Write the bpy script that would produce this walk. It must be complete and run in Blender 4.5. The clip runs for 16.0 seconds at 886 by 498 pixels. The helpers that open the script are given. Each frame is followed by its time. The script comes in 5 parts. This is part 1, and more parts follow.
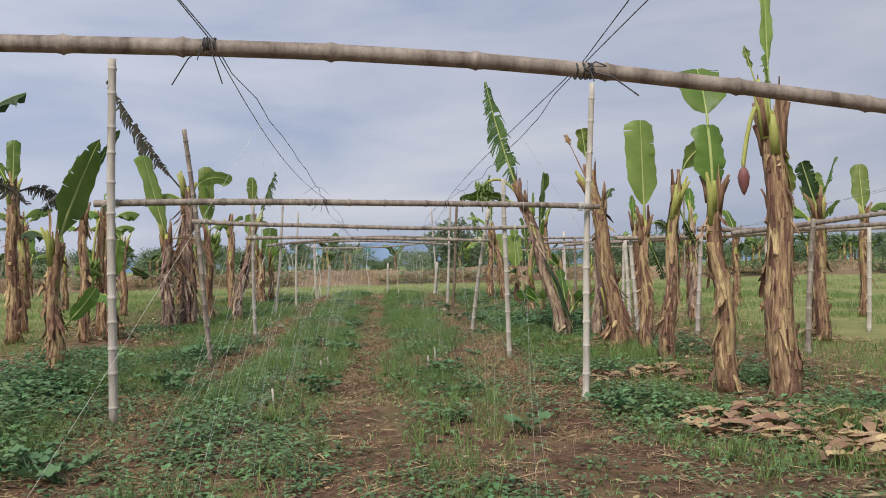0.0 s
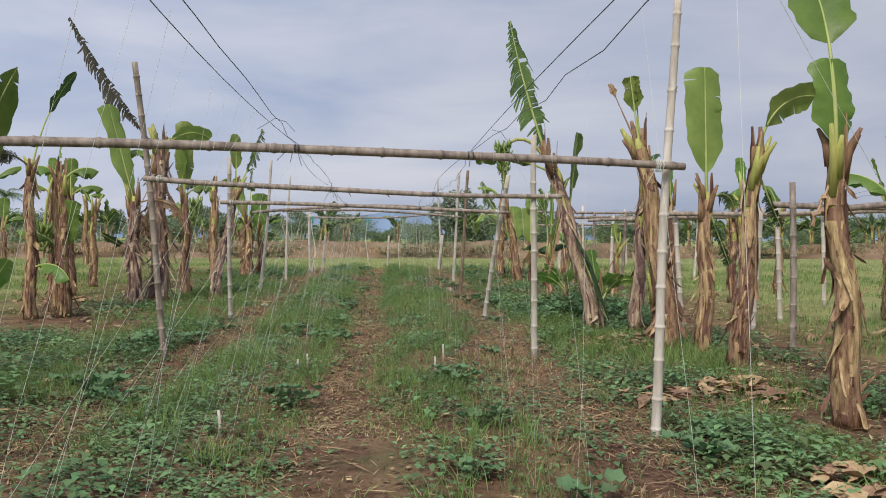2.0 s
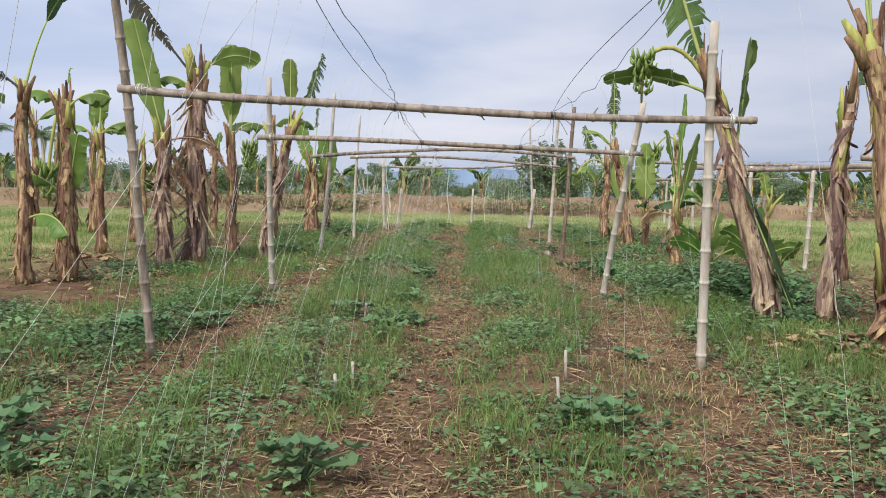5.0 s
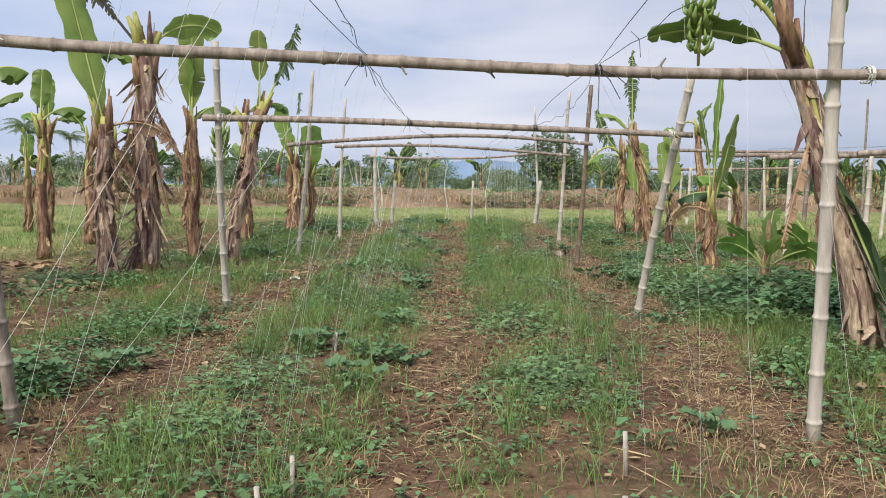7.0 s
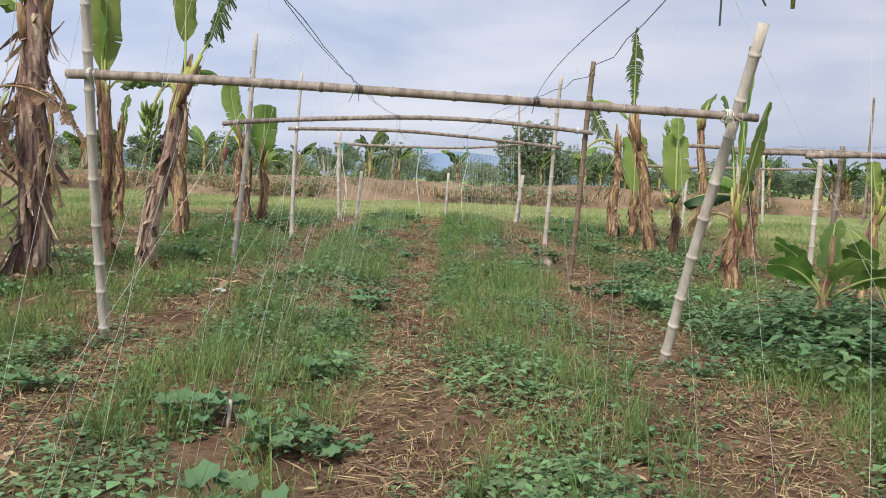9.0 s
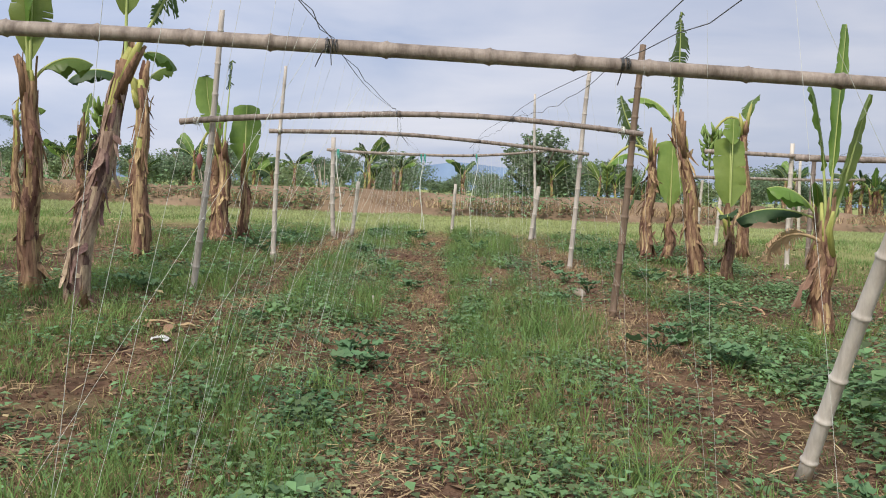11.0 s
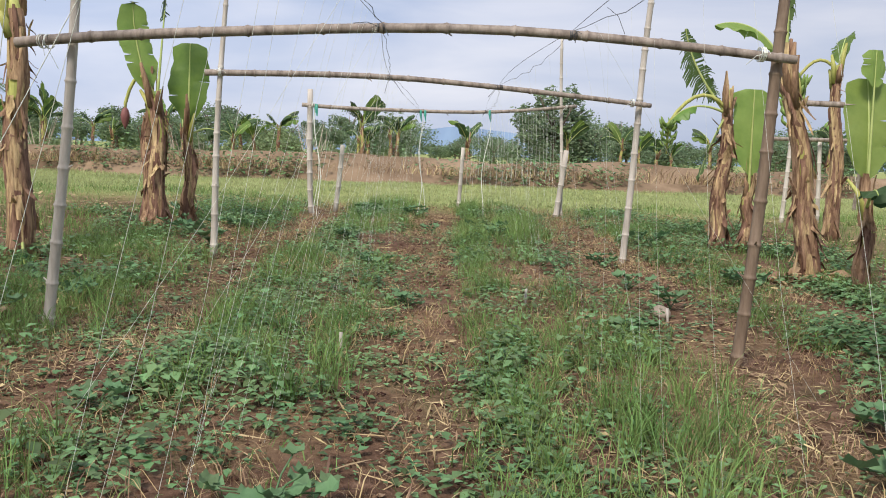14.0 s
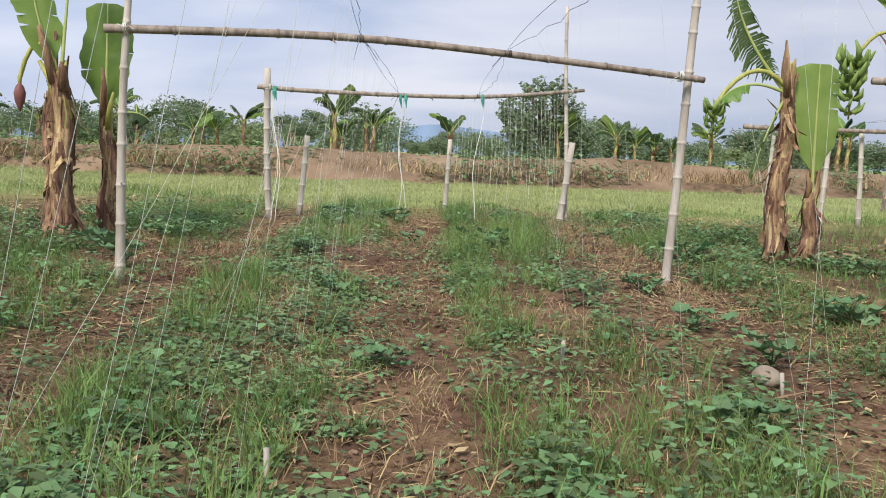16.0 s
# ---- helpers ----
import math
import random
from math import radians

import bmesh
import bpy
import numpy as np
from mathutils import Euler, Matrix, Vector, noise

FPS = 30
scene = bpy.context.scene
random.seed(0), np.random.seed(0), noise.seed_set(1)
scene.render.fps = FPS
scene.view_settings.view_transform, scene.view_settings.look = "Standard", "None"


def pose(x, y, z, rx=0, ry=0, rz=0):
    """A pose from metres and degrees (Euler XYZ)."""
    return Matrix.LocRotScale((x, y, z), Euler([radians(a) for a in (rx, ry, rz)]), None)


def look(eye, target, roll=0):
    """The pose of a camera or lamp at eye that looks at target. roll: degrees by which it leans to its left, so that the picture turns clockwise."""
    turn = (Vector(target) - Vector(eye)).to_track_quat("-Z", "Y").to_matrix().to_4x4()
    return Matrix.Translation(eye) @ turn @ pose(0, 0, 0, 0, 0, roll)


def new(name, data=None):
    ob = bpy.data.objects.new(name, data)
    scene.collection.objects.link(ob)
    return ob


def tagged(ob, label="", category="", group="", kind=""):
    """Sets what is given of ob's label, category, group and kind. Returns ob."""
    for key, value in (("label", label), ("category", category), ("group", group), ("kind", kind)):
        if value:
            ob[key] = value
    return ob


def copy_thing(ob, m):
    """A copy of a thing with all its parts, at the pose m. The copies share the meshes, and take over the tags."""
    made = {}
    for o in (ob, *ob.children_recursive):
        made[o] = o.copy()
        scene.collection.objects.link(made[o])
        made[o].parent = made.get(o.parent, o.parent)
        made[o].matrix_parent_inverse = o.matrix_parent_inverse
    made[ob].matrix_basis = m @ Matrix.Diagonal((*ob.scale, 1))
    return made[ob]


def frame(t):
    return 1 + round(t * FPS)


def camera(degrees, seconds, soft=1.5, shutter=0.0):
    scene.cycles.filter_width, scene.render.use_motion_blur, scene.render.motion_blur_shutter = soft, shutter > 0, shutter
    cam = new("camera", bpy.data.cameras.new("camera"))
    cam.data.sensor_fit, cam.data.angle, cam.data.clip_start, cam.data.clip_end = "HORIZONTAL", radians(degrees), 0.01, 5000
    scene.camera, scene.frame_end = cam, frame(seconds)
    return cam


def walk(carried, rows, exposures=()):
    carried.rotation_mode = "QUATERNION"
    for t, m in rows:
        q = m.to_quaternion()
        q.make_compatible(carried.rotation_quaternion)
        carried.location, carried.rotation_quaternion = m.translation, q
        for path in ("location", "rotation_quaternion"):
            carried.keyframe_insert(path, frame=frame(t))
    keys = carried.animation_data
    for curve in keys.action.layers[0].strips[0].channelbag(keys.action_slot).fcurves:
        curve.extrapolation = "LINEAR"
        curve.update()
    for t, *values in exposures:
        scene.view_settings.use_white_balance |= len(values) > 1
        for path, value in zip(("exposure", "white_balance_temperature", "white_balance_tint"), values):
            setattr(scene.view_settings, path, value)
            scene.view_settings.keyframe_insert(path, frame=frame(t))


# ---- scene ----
SUN_POWER, SKY_STRENGTH = 3.2, 0.11
CLOUD_A, CLOUD_B = (3.9, 4.7, 6.2, 1), (6.7, 7.0, 7.6, 1)
cam = camera(54.0, 16.0, soft=1.0)
# seconds, x, y, z, pitch, roll, yaw
ROWS = [
    (0.0, 0.276, -0.153, 1.499, 1.13, 1.17, -3.71),
    (0.5, 0.254, 0.520, 1.500, 1.23, 0.47, -2.69),
    (1.0, 0.273, 1.190, 1.504, 0.47, 0.04, -3.35),
    (1.5, 0.306, 1.871, 1.514, 0.06, 0.19, -3.66),
    (2.0, 0.316, 2.582, 1.541, -0.66, -0.31, -3.59),
    (2.5, 0.310, 3.284, 1.540, -0.05, -0.23, -3.24),
    (3.0, 0.279, 3.955, 1.499, -0.05, -0.35, -1.89),
    (3.5, 0.257, 4.579, 1.426, -0.59, 0.28, -1.44),
    (4.0, 0.239, 5.189, 1.413, -1.98, -0.48, 0.36),
    (6.5, 0.201, 8.188, 1.501, -4.05, -1.27, 2.18),
    (7.0, 0.191, 8.784, 1.464, -4.08, -0.69, 1.68),
    (7.5, 0.201, 9.461, 1.462, -3.91, -1.10, 2.22),
    (8.0, 0.251, 10.055, 1.451, -4.41, -1.24, 0.29),
    (8.5, 0.238, 10.742, 1.470, -4.60, -2.42, 0.24),
    (9.0, 0.227, 11.371, 1.490, -4.59, -2.33, 0.11),
    (11.5, 0.066, 14.495, 1.500, -3.80, -2.49, 0.36),
    (12.0, 0.027, 15.170, 1.500, -3.83, -2.94, 1.12),
    (12.5, 0.023, 15.852, 1.510, -5.04, -2.45, 0.65),
    (13.0, 0.023, 16.485, 1.520, -5.78, -2.52, 0.82),
    (13.5, 0.028, 17.155, 1.520, -5.95, -2.49, 1.05),
    (14.0, 0.007, 17.782, 1.507, -6.20, -2.26, 0.24),
    (14.5, -0.042, 18.473, 1.502, -5.93, -2.69, 2.15),
    (15.0, -0.035, 19.135, 1.477, -6.68, -2.77, 1.64),
    (15.5, -0.079, 19.784, 1.463, -6.43, -2.98, 0.77),
    (16.0, -0.107, 20.375, 1.422, -6.28, -2.33, -1.25),
]
walk(cam, [(t, pose(x, y, z, 90 + pitch, roll, yaw)) for t, x, y, z, pitch, roll, yaw in ROWS], exposures=[(0.0, -0.2, 6500, 15), (2.5, -0.15, 6500, 15), (3.7, 0.08, 6500, 15), (8.0, 0.17, 6500, 15), (11.5, 0.06, 6500, 15), (13.5, 0.18, 6500, 15), (16.0, 0.18, 6500, 15)])

# ---------------------------------------------------------------- sky and sun
SUN_ELEV, SUN_AZ = 48.0, 205.0
world = bpy.data.worlds.new("overcast_sky")
scene.world = world
world.use_nodes = True
wt = world.node_tree
wt.nodes.clear()


def wnode(kind, **props):
    n = wt.nodes.new(kind)
    for k, v in props.items():
        if k in n.inputs:
            n.inputs[k].default_value = v
    return n


w_out = wt.nodes.new("ShaderNodeOutputWorld")
w_bg = wt.nodes.new("ShaderNodeBackground")
w_sky = wt.nodes.new("ShaderNodeTexSky")
w_sky.sky_type = "NISHITA"
w_sky.sun_disc = False
w_sky.sun_elevation = radians(SUN_ELEV)
w_sky.sun_rotation = radians(SUN_AZ)
w_sky.air_density, w_sky.dust_density, w_sky.ozone_density = 1.0, 2.0, 1.5
w_co = wt.nodes.new("ShaderNodeTexCoord")
w_map = wt.nodes.new("ShaderNodeMapping")
w_map.inputs["Scale"].default_value = (1.6, 1.2, 7.0)
w_map.inputs["Rotation"].default_value = (0.0, radians(4), radians(20))
w_noise = wt.nodes.new("ShaderNodeTexNoise")
w_noise.inputs["Scale"].default_value = 1.7
w_noise.inputs["Detail"].default_value = 5.0
w_noise.inputs["Roughness"].default_value = 0.5
w_noise.inputs["Distortion"].default_value = 0.35
w_ramp = wt.nodes.new("ShaderNodeValToRGB")
w_ramp.color_ramp.elements[0].position = 0.34
w_ramp.color_ramp.elements[0].color = CLOUD_A
w_ramp.color_ramp.elements[1].position = 0.70
w_ramp.color_ramp.elements[1].color = CLOUD_B
w_mix = wt.nodes.new("ShaderNodeMixRGB")
w_mix.inputs["Fac"].default_value = 0.88
wt.links.new(w_co.outputs["Generated"], w_map.inputs["Vector"])
wt.links.new(w_map.outputs["Vector"], w_noise.inputs["Vector"])
wt.links.new(w_noise.outputs["Fac"], w_ramp.inputs["Fac"])
wt.links.new(w_sky.outputs["Color"], w_mix.inputs["Color1"])
wt.links.new(w_ramp.outputs["Color"], w_mix.inputs["Color2"])
w_sep = wt.nodes.new("ShaderNodeSeparateXYZ")
w_side = wt.nodes.new("ShaderNodeMapRange")
w_side.inputs["From Min"].default_value, w_side.inputs["From Max"].default_value = -0.7, 0.7
w_side.inputs["To Min"].default_value, w_side.inputs["To Max"].default_value = 1.16, 0.84
w_tone = wt.nodes.new("ShaderNodeVectorMath")
w_tone.operation = "SCALE"
wt.links.new(w_co.outputs["Generated"], w_sep.inputs["Vector"])
wt.links.new(w_sep.outputs["X"], w_side.inputs["Value"])
wt.links.new(w_mix.outputs["Color"], w_tone.inputs[0])
wt.links.new(w_side.outputs["Result"], w_tone.inputs["Scale"])
wt.links.new(w_tone.outputs["Vector"], w_bg.inputs["Color"])
w_bg.inputs["Strength"].default_value = SKY_STRENGTH
wt.links.new(w_bg.outputs["Background"], w_out.inputs["Surface"])

sun_data = bpy.data.lights.new("sun", "SUN")
sun_data.energy, sun_data.angle, sun_data.color = SUN_POWER, radians(14), (1.0, 0.93, 0.82)
sun = new("sun", sun_data)
sa, se = radians(SUN_AZ), radians(SUN_ELEV)
sun_dir = Vector((math.sin(sa) * math.cos(se), math.cos(sa) * math.cos(se), math.sin(se)))
sun.matrix_world = look(sun_dir * 50, (0, 0, 0))


# ---------------------------------------------------------------- materials
def material(name, c1, c2, scale=6.0, rough=0.75, bump=0.3, bump_scale=40.0, stretch=(1, 1, 1), c3=None, metal=0.0,
             vary=0.25, island=False, spec=0.3, trans=0.0, detail=5.0):
    """Two-scale noise colour with fine relief; vary: brightness change between pieces."""
    m = bpy.data.materials.new(name)
    m.use_nodes = True
    nt = m.node_tree
    b = nt.nodes["Principled BSDF"]
    co = nt.nodes.new("ShaderNodeTexCoord")
    mp = nt.nodes.new("ShaderNodeMapping")
    mp.inputs["Scale"].default_value = stretch
    n1 = nt.nodes.new("ShaderNodeTexNoise")
    n1.inputs["Scale"].default_value, n1.inputs["Detail"].default_value, n1.inputs["Roughness"].default_value = scale, detail, 0.65
    rp = nt.nodes.new("ShaderNodeValToRGB")
    e = rp.color_ramp.elements
    e[0].position, e[0].color = 0.33, (*c1, 1)
    e[1].position, e[1].color = 0.67, (*c2, 1)
    if c3:
        k = e.new(0.85)
        k.color = (*c3, 1)
    nt.links.new(co.outputs["Object"], mp.inputs["Vector"])
    nt.links.new(mp.outputs["Vector"], n1.inputs["Vector"])
    nt.links.new(n1.outputs["Fac"], rp.inputs["Fac"])
    hsv = nt.nodes.new("ShaderNodeHueSaturation")
    mr = nt.nodes.new("ShaderNodeMapRange")
    mr.inputs["To Min"].default_value, mr.inputs["To Max"].default_value = 1 - vary, 1 + vary
    mh = nt.nodes.new("ShaderNodeMapRange")
    mh.inputs["To Min"].default_value, mh.inputs["To Max"].default_value = 0.5 - 0.06 * vary, 0.5 + 0.06 * vary
    if island:
        src = nt.nodes.new("ShaderNodeNewGeometry").outputs["Random Per Island"]
    else:
        src = nt.nodes.new("ShaderNodeObjectInfo").outputs["Random"]
    nt.links.new(src, mr.inputs["Value"])
    nt.links.new(src, mh.inputs["Value"])
    nt.links.new(mr.outputs["Result"], hsv.inputs["Value"])
    nt.links.new(mh.outputs["Result"], hsv.inputs["Hue"])
    nt.links.new(rp.outputs["Color"], hsv.inputs["Color"])
    nt.links.new(hsv.outputs["Color"], b.inputs["Base Color"])
    n2 = nt.nodes.new("ShaderNodeTexNoise")
    n2.inputs["Scale"].default_value, n2.inputs["Detail"].default_value = bump_scale, 3.0
    nt.links.new(mp.outputs["Vector"], n2.inputs["Vector"])
    bp = nt.nodes.new("ShaderNodeBump")
    bp.inputs["Strength"].default_value, bp.inputs["Distance"].default_value = bump, 0.01
    nt.links.new(n2.outputs["Fac"], bp.inputs["Height"])
    nt.links.new(bp.outputs["Normal"], b.inputs["Normal"])
    b.inputs["Roughness"].default_value = rough
    b.inputs["Metallic"].default_value = metal
    b.inputs["Specular IOR Level"].default_value = spec
    if trans > 0:
        out = nt.nodes["Material Output"]
        tr = nt.nodes.new("ShaderNodeBsdfTranslucent")
        mx = nt.nodes.new("ShaderNodeMixShader")
        mx.inputs["Fac"].default_value = trans
        nt.links.new(hsv.outputs["Color"], tr.inputs["Color"])
        nt.links.new(b.outputs["BSDF"], mx.inputs[1])
        nt.links.new(tr.outputs["BSDF"], mx.inputs[2])
        nt.links.new(mx.outputs["Shader"], out.inputs["Surface"])
    return m


BAMBOO = material("bamboo", (0.15, 0.12, 0.095), (0.42, 0.36, 0.30), 5, 0.6, 0.25, 60, (3, 3, 0.9), (0.64, 0.575, 0.50), vary=0.16)
BAMBOO_GREY = material("bamboo_grey", (0.42, 0.38, 0.32), (0.66, 0.62, 0.54), 5, 0.65, 0.25, 60, (3, 3, 0.5), (0.76, 0.72, 0.65), vary=0.1)
BAMBOO_DARK = material("bamboo_dark", (0.13, 0.09, 0.06), (0.28, 0.21, 0.15), 5, 0.7, 0.3, 60, (3, 3, 0.5), vary=0.15)
STEM_DRY = material("dry_pseudostem", (0.10, 0.054, 0.033), (0.40, 0.255, 0.148), 5.5, 0.8, 0.5, 30, (5, 5, 0.6), (0.70, 0.54, 0.31), vary=0.15)
STEM_GREEN = material("green_pseudostem", (0.30, 0.32, 0.08), (0.50, 0.50, 0.16), 5, 0.55, 0.25, 30, (5, 5, 0.4), (0.36, 0.21, 0.10), vary=0.12)
SHEATH = material("dry_sheath", (0.14, 0.075, 0.042), (0.55, 0.37, 0.225), 5, 0.85, 0.5, 40, (5, 5, 0.7), (0.78, 0.63, 0.45), vary=0.5, island=True, trans=0.12)
SHEATH_DARK = material("dark_dry_sheath", (0.17, 0.10, 0.08), (0.52, 0.38, 0.295), 5, 0.85, 0.5, 40, (4, 4, 1.0), (0.74, 0.62, 0.52), vary=0.6, island=True, trans=0.1)
LEAF = material("banana_leaf", (0.10, 0.19, 0.04), (0.19, 0.31, 0.06), 2.0, 0.42, 0.25, 55, (1, 1, 1), (0.29, 0.36, 0.10), vary=0.22, trans=0.35, spec=0.4)
LEAF_LIGHT = material("light_banana_leaf", (0.19, 0.29, 0.065), (0.29, 0.385, 0.10), 2.0, 0.42, 0.3, 55, (1, 1, 1), (0.36, 0.39, 0.15), vary=0.2, trans=0.36, spec=0.4)
LEAF_MID = material("ragged_green_leaf", (0.07, 0.13, 0.045), (0.14, 0.22, 0.07), 2.5, 0.5, 0.25, 55, vary=0.2, trans=0.3)
LEAF_DARK = material("dark_banana_leaf", (0.035, 0.075, 0.03), (0.07, 0.13, 0.045), 2.5, 0.5, 0.25, 55, vary=0.2, trans=0.25)
LEAF_WITHER = material("withered_leaf", (0.045, 0.05, 0.04), (0.12, 0.11, 0.08), 3, 0.8, 0.3, 50, vary=0.25, trans=0.15)
LEAF_TAN = material("tan_dry_leaf", (0.30, 0.18, 0.105), (0.56, 0.40, 0.25), 4, 0.85, 0.5, 30, (1, 1, 1), (0.70, 0.55, 0.38), vary=0.4, trans=0.08)
MIDRIB = material("leaf_midrib", (0.32, 0.42, 0.12), (0.46, 0.52, 0.20), 4, 0.5, 0.1, 30, vary=0.1)
FRUIT = material("green_banana", (0.13, 0.22, 0.05), (0.27, 0.37, 0.11), 6, 0.45, 0.1, 30, vary=0.15, island=True)
BUD = material("banana_bud", (0.13, 0.045, 0.05), (0.24, 0.10, 0.09), 6, 0.55, 0.2, 30, vary=0.15)
GRASS = material("grass_blade", (0.125, 0.215, 0.062), (0.26, 0.375, 0.115), 0.8, 0.6, 0.1, 30, vary=0.45, island=True, trans=0.3)
GRASS_PALE = material("field_grass", (0.30, 0.355, 0.155), (0.44, 0.48, 0.235), 0.3, 0.65, 0.1, 30, vary=0.3, island=True, trans=0.3)
WEED = material("broadleaf_weed", (0.105, 0.20, 0.085), (0.225, 0.35, 0.15), 0.9, 0.6, 0.15, 40, vary=0.5, island=True, trans=0.28)
SQUASH = material("squash_leaf", (0.095, 0.185, 0.085), (0.165, 0.275, 0.13), 3, 0.65, 0.3, 60, vary=0.25, island=True, trans=0.2)
STRAW = material("straw", (0.25, 0.165, 0.09), (0.47, 0.345, 0.20), 3, 0.85, 0.2, 40, vary=0.5, island=True)
TWINE = material("twine", (0.62, 0.66, 0.58), (0.80, 0.82, 0.74), 8, 0.6, 0.1, 60, vary=0.08)
GREEN_TWINE = material("green_twine", (0.04, 0.33, 0.25), (0.10, 0.45, 0.34), 8, 0.6, 0.1, 60, vary=0.08)
WIRE = material("wire", (0.05, 0.05, 0.05), (0.12, 0.12, 0.12), 8, 0.5, 0.1, 60, vary=0.05)
WHITE_SACK = material("white_plastic", (0.62, 0.62, 0.60), (0.78, 0.78, 0.75), 8, 0.5, 0.3, 20, vary=0.05)
CLOD = material("soil_clod", (0.075, 0.042, 0.028), (0.19, 0.115, 0.075), 5, 0.95, 0.5, 60, vary=0.45, island=True, spec=0.1)
STONE = material("stone", (0.27, 0.22, 0.16), (0.42, 0.36, 0.28), 7, 0.8, 0.4, 30, vary=0.1)
TREE_LEAF = material("tree_leaf", (0.135, 0.205, 0.115), (0.25, 0.33, 0.19), 1.2, 0.6, 0.1, 30, vary=0.35, island=True, trans=0.35)
TREE_LEAF_PALE = material("pale_tree_leaf", (0.19, 0.26, 0.125), (0.31, 0.38, 0.19), 1.2, 0.6, 0.1, 30, vary=0.35, island=True, trans=0.35)
BARK = material("bark", (0.12, 0.09, 0.07), (0.26, 0.21, 0.16), 6, 0.9, 0.5, 30, (3, 3, 0.6), vary=0.2)
PALE_BARK = material("pale_bark", (0.36, 0.31, 0.24), (0.55, 0.49, 0.40), 6, 0.9, 0.5, 30, (3, 3, 0.6), vary=0.2)
# distance haze is put into the hills' base colour as an even blue
HILL = material("haze_tinted_hill", (0.20, 0.29, 0.42), (0.23, 0.33, 0.46), 0.002, 1.0, 0.0, 1, vary=0.0, spec=0.0)


def ground_material():
    m = bpy.data.materials.new("field_soil")
    m.use_nodes = True
    nt = m.node_tree
    b = nt.nodes["Principled BSDF"]
    L = nt.links.new
    geo = nt.nodes.new("ShaderNodeNewGeometry")

    def tex(scale, detail=6.0, rough=0.6):
        n = nt.nodes.new("ShaderNodeTexNoise")
        n.inputs["Scale"].default_value, n.inputs["Detail"].default_value, n.inputs["Roughness"].default_value = scale, detail, rough
        L(geo.outputs["Position"], n.inputs["Vector"])
        return n.outputs["Fac"]

    def ramp(src, *stops):
        r = nt.nodes.new("ShaderNodeValToRGB")
        e = r.color_ramp.elements
        e[0].position, e[0].color = stops[0][0], (*stops[0][1], 1)
        e[1].position, e[1].color = stops[-1][0], (*stops[-1][1], 1)
        for p, c in stops[1:-1]:
            e.new(p).color = (*c, 1)
        L(src, r.inputs["Fac"])
        return r.outputs["Color"]

    def mix(f, a, c):
        n = nt.nodes.new("ShaderNodeMixRGB")
        L(f, n.inputs["Fac"])
        L(a, n.inputs["Color1"])
        L(c, n.inputs["Color2"])
        return n.outputs["Color"]

    soil = ramp(tex(9.0, 8.0, 0.7), (0.3, (0.055, 0.031, 0.020)), (0.52, (0.150, 0.088, 0.058)), (0.75, (0.29, 0.185, 0.125)))
    litter = ramp(tex(38.0, 4.0, 0.7), (0.35, (0.17, 0.105, 0.058)), (0.7, (0.38, 0.27, 0.155)))
    green = ramp(tex(14.0, 6.0, 0.7), (0.3, (0.075, 0.098, 0.04)), (0.7, (0.175, 0.205, 0.085)))
    field = ramp(tex(1.3, 8.0, 0.7), (0.3, (0.23, 0.265, 0.09)), (0.55, (0.33, 0.37, 0.14)), (0.8, (0.40, 0.36, 0.19)))
    c = mix(ramp(tex(1.7), (0.45, (0, 0, 0)), (0.62, (0.75, 0.75, 0.75))), soil, litter)
    c = mix(ramp(tex(0.9, 7.0), (0.52, (0, 0, 0)), (0.66, (0.45, 0.45, 0.45))), c, green)
    sep = nt.nodes.new("ShaderNodeSeparateXYZ")
    L(geo.outputs["Position"], sep.inputs["Vector"])
    far = nt.nodes.new("ShaderNodeMapRange")
    far.inputs["From Min"].default_value, far.inputs["From Max"].default_value = 34.124, 36.935
    L(sep.outputs["Y"], far.inputs["Value"])
    ax = nt.nodes.new("ShaderNodeMath")
    ax.operation = "ABSOLUTE"
    L(sep.outputs["X"], ax.inputs[0])
    side = nt.nodes.new("ShaderNodeMapRange")
    side.inputs["From Min"].default_value, side.inputs["From Max"].default_value = 6.0, 9.0
    side.inputs["To Max"].default_value = 0.75
    L(ax.outputs[0], side.inputs["Value"])
    mxn = nt.nodes.new("ShaderNodeMath")
    mxn.operation = "MAXIMUM"
    L(far.outputs["Result"], mxn.inputs[0])
    L(side.outputs["Result"], mxn.inputs[1])
    c = mix(mxn.outputs[0], c, field)
    L(c, b.inputs["Base Color"])
    b.inputs["Roughness"].default_value = 0.95
    b.inputs["Specular IOR Level"].default_value = 0.1
    bp = nt.nodes.new("ShaderNodeBump")
    bp.inputs["Strength"].default_value, bp.inputs["Distance"].default_value = 0.8, 0.03
    L(tex(24.0, 6.0, 0.75), bp.inputs["Height"])
    L(bp.outputs["Normal"], b.inputs["Normal"])
    return m


SOIL = ground_material()
BANK = material("dry_bank", (0.17, 0.118, 0.075), (0.34, 0.25, 0.165), 0.5, 0.95, 0.8, 14, (1, 1, 1.5), (0.17, 0.21, 0.085), vary=0.0, spec=0.05)
BANK_GRASS = material("dead_bank_grass", (0.28, 0.19, 0.115), (0.50, 0.37, 0.23), 0.35, 0.9, 0.2, 30, (1, 1, 1), (0.26, 0.28, 0.12), vary=0.5, island=True, trans=0.1)


# ---------------------------------------------------------------- mesh helpers
def raw_mesh(name, verts, faces, smooth=False):
    me = bpy.data.meshes.new(name)
    me.from_pydata([tuple(v) for v in verts], [], faces)
    if smooth:
        me.polygons.foreach_set("use_smooth", [True] * len(me.polygons))
    return me


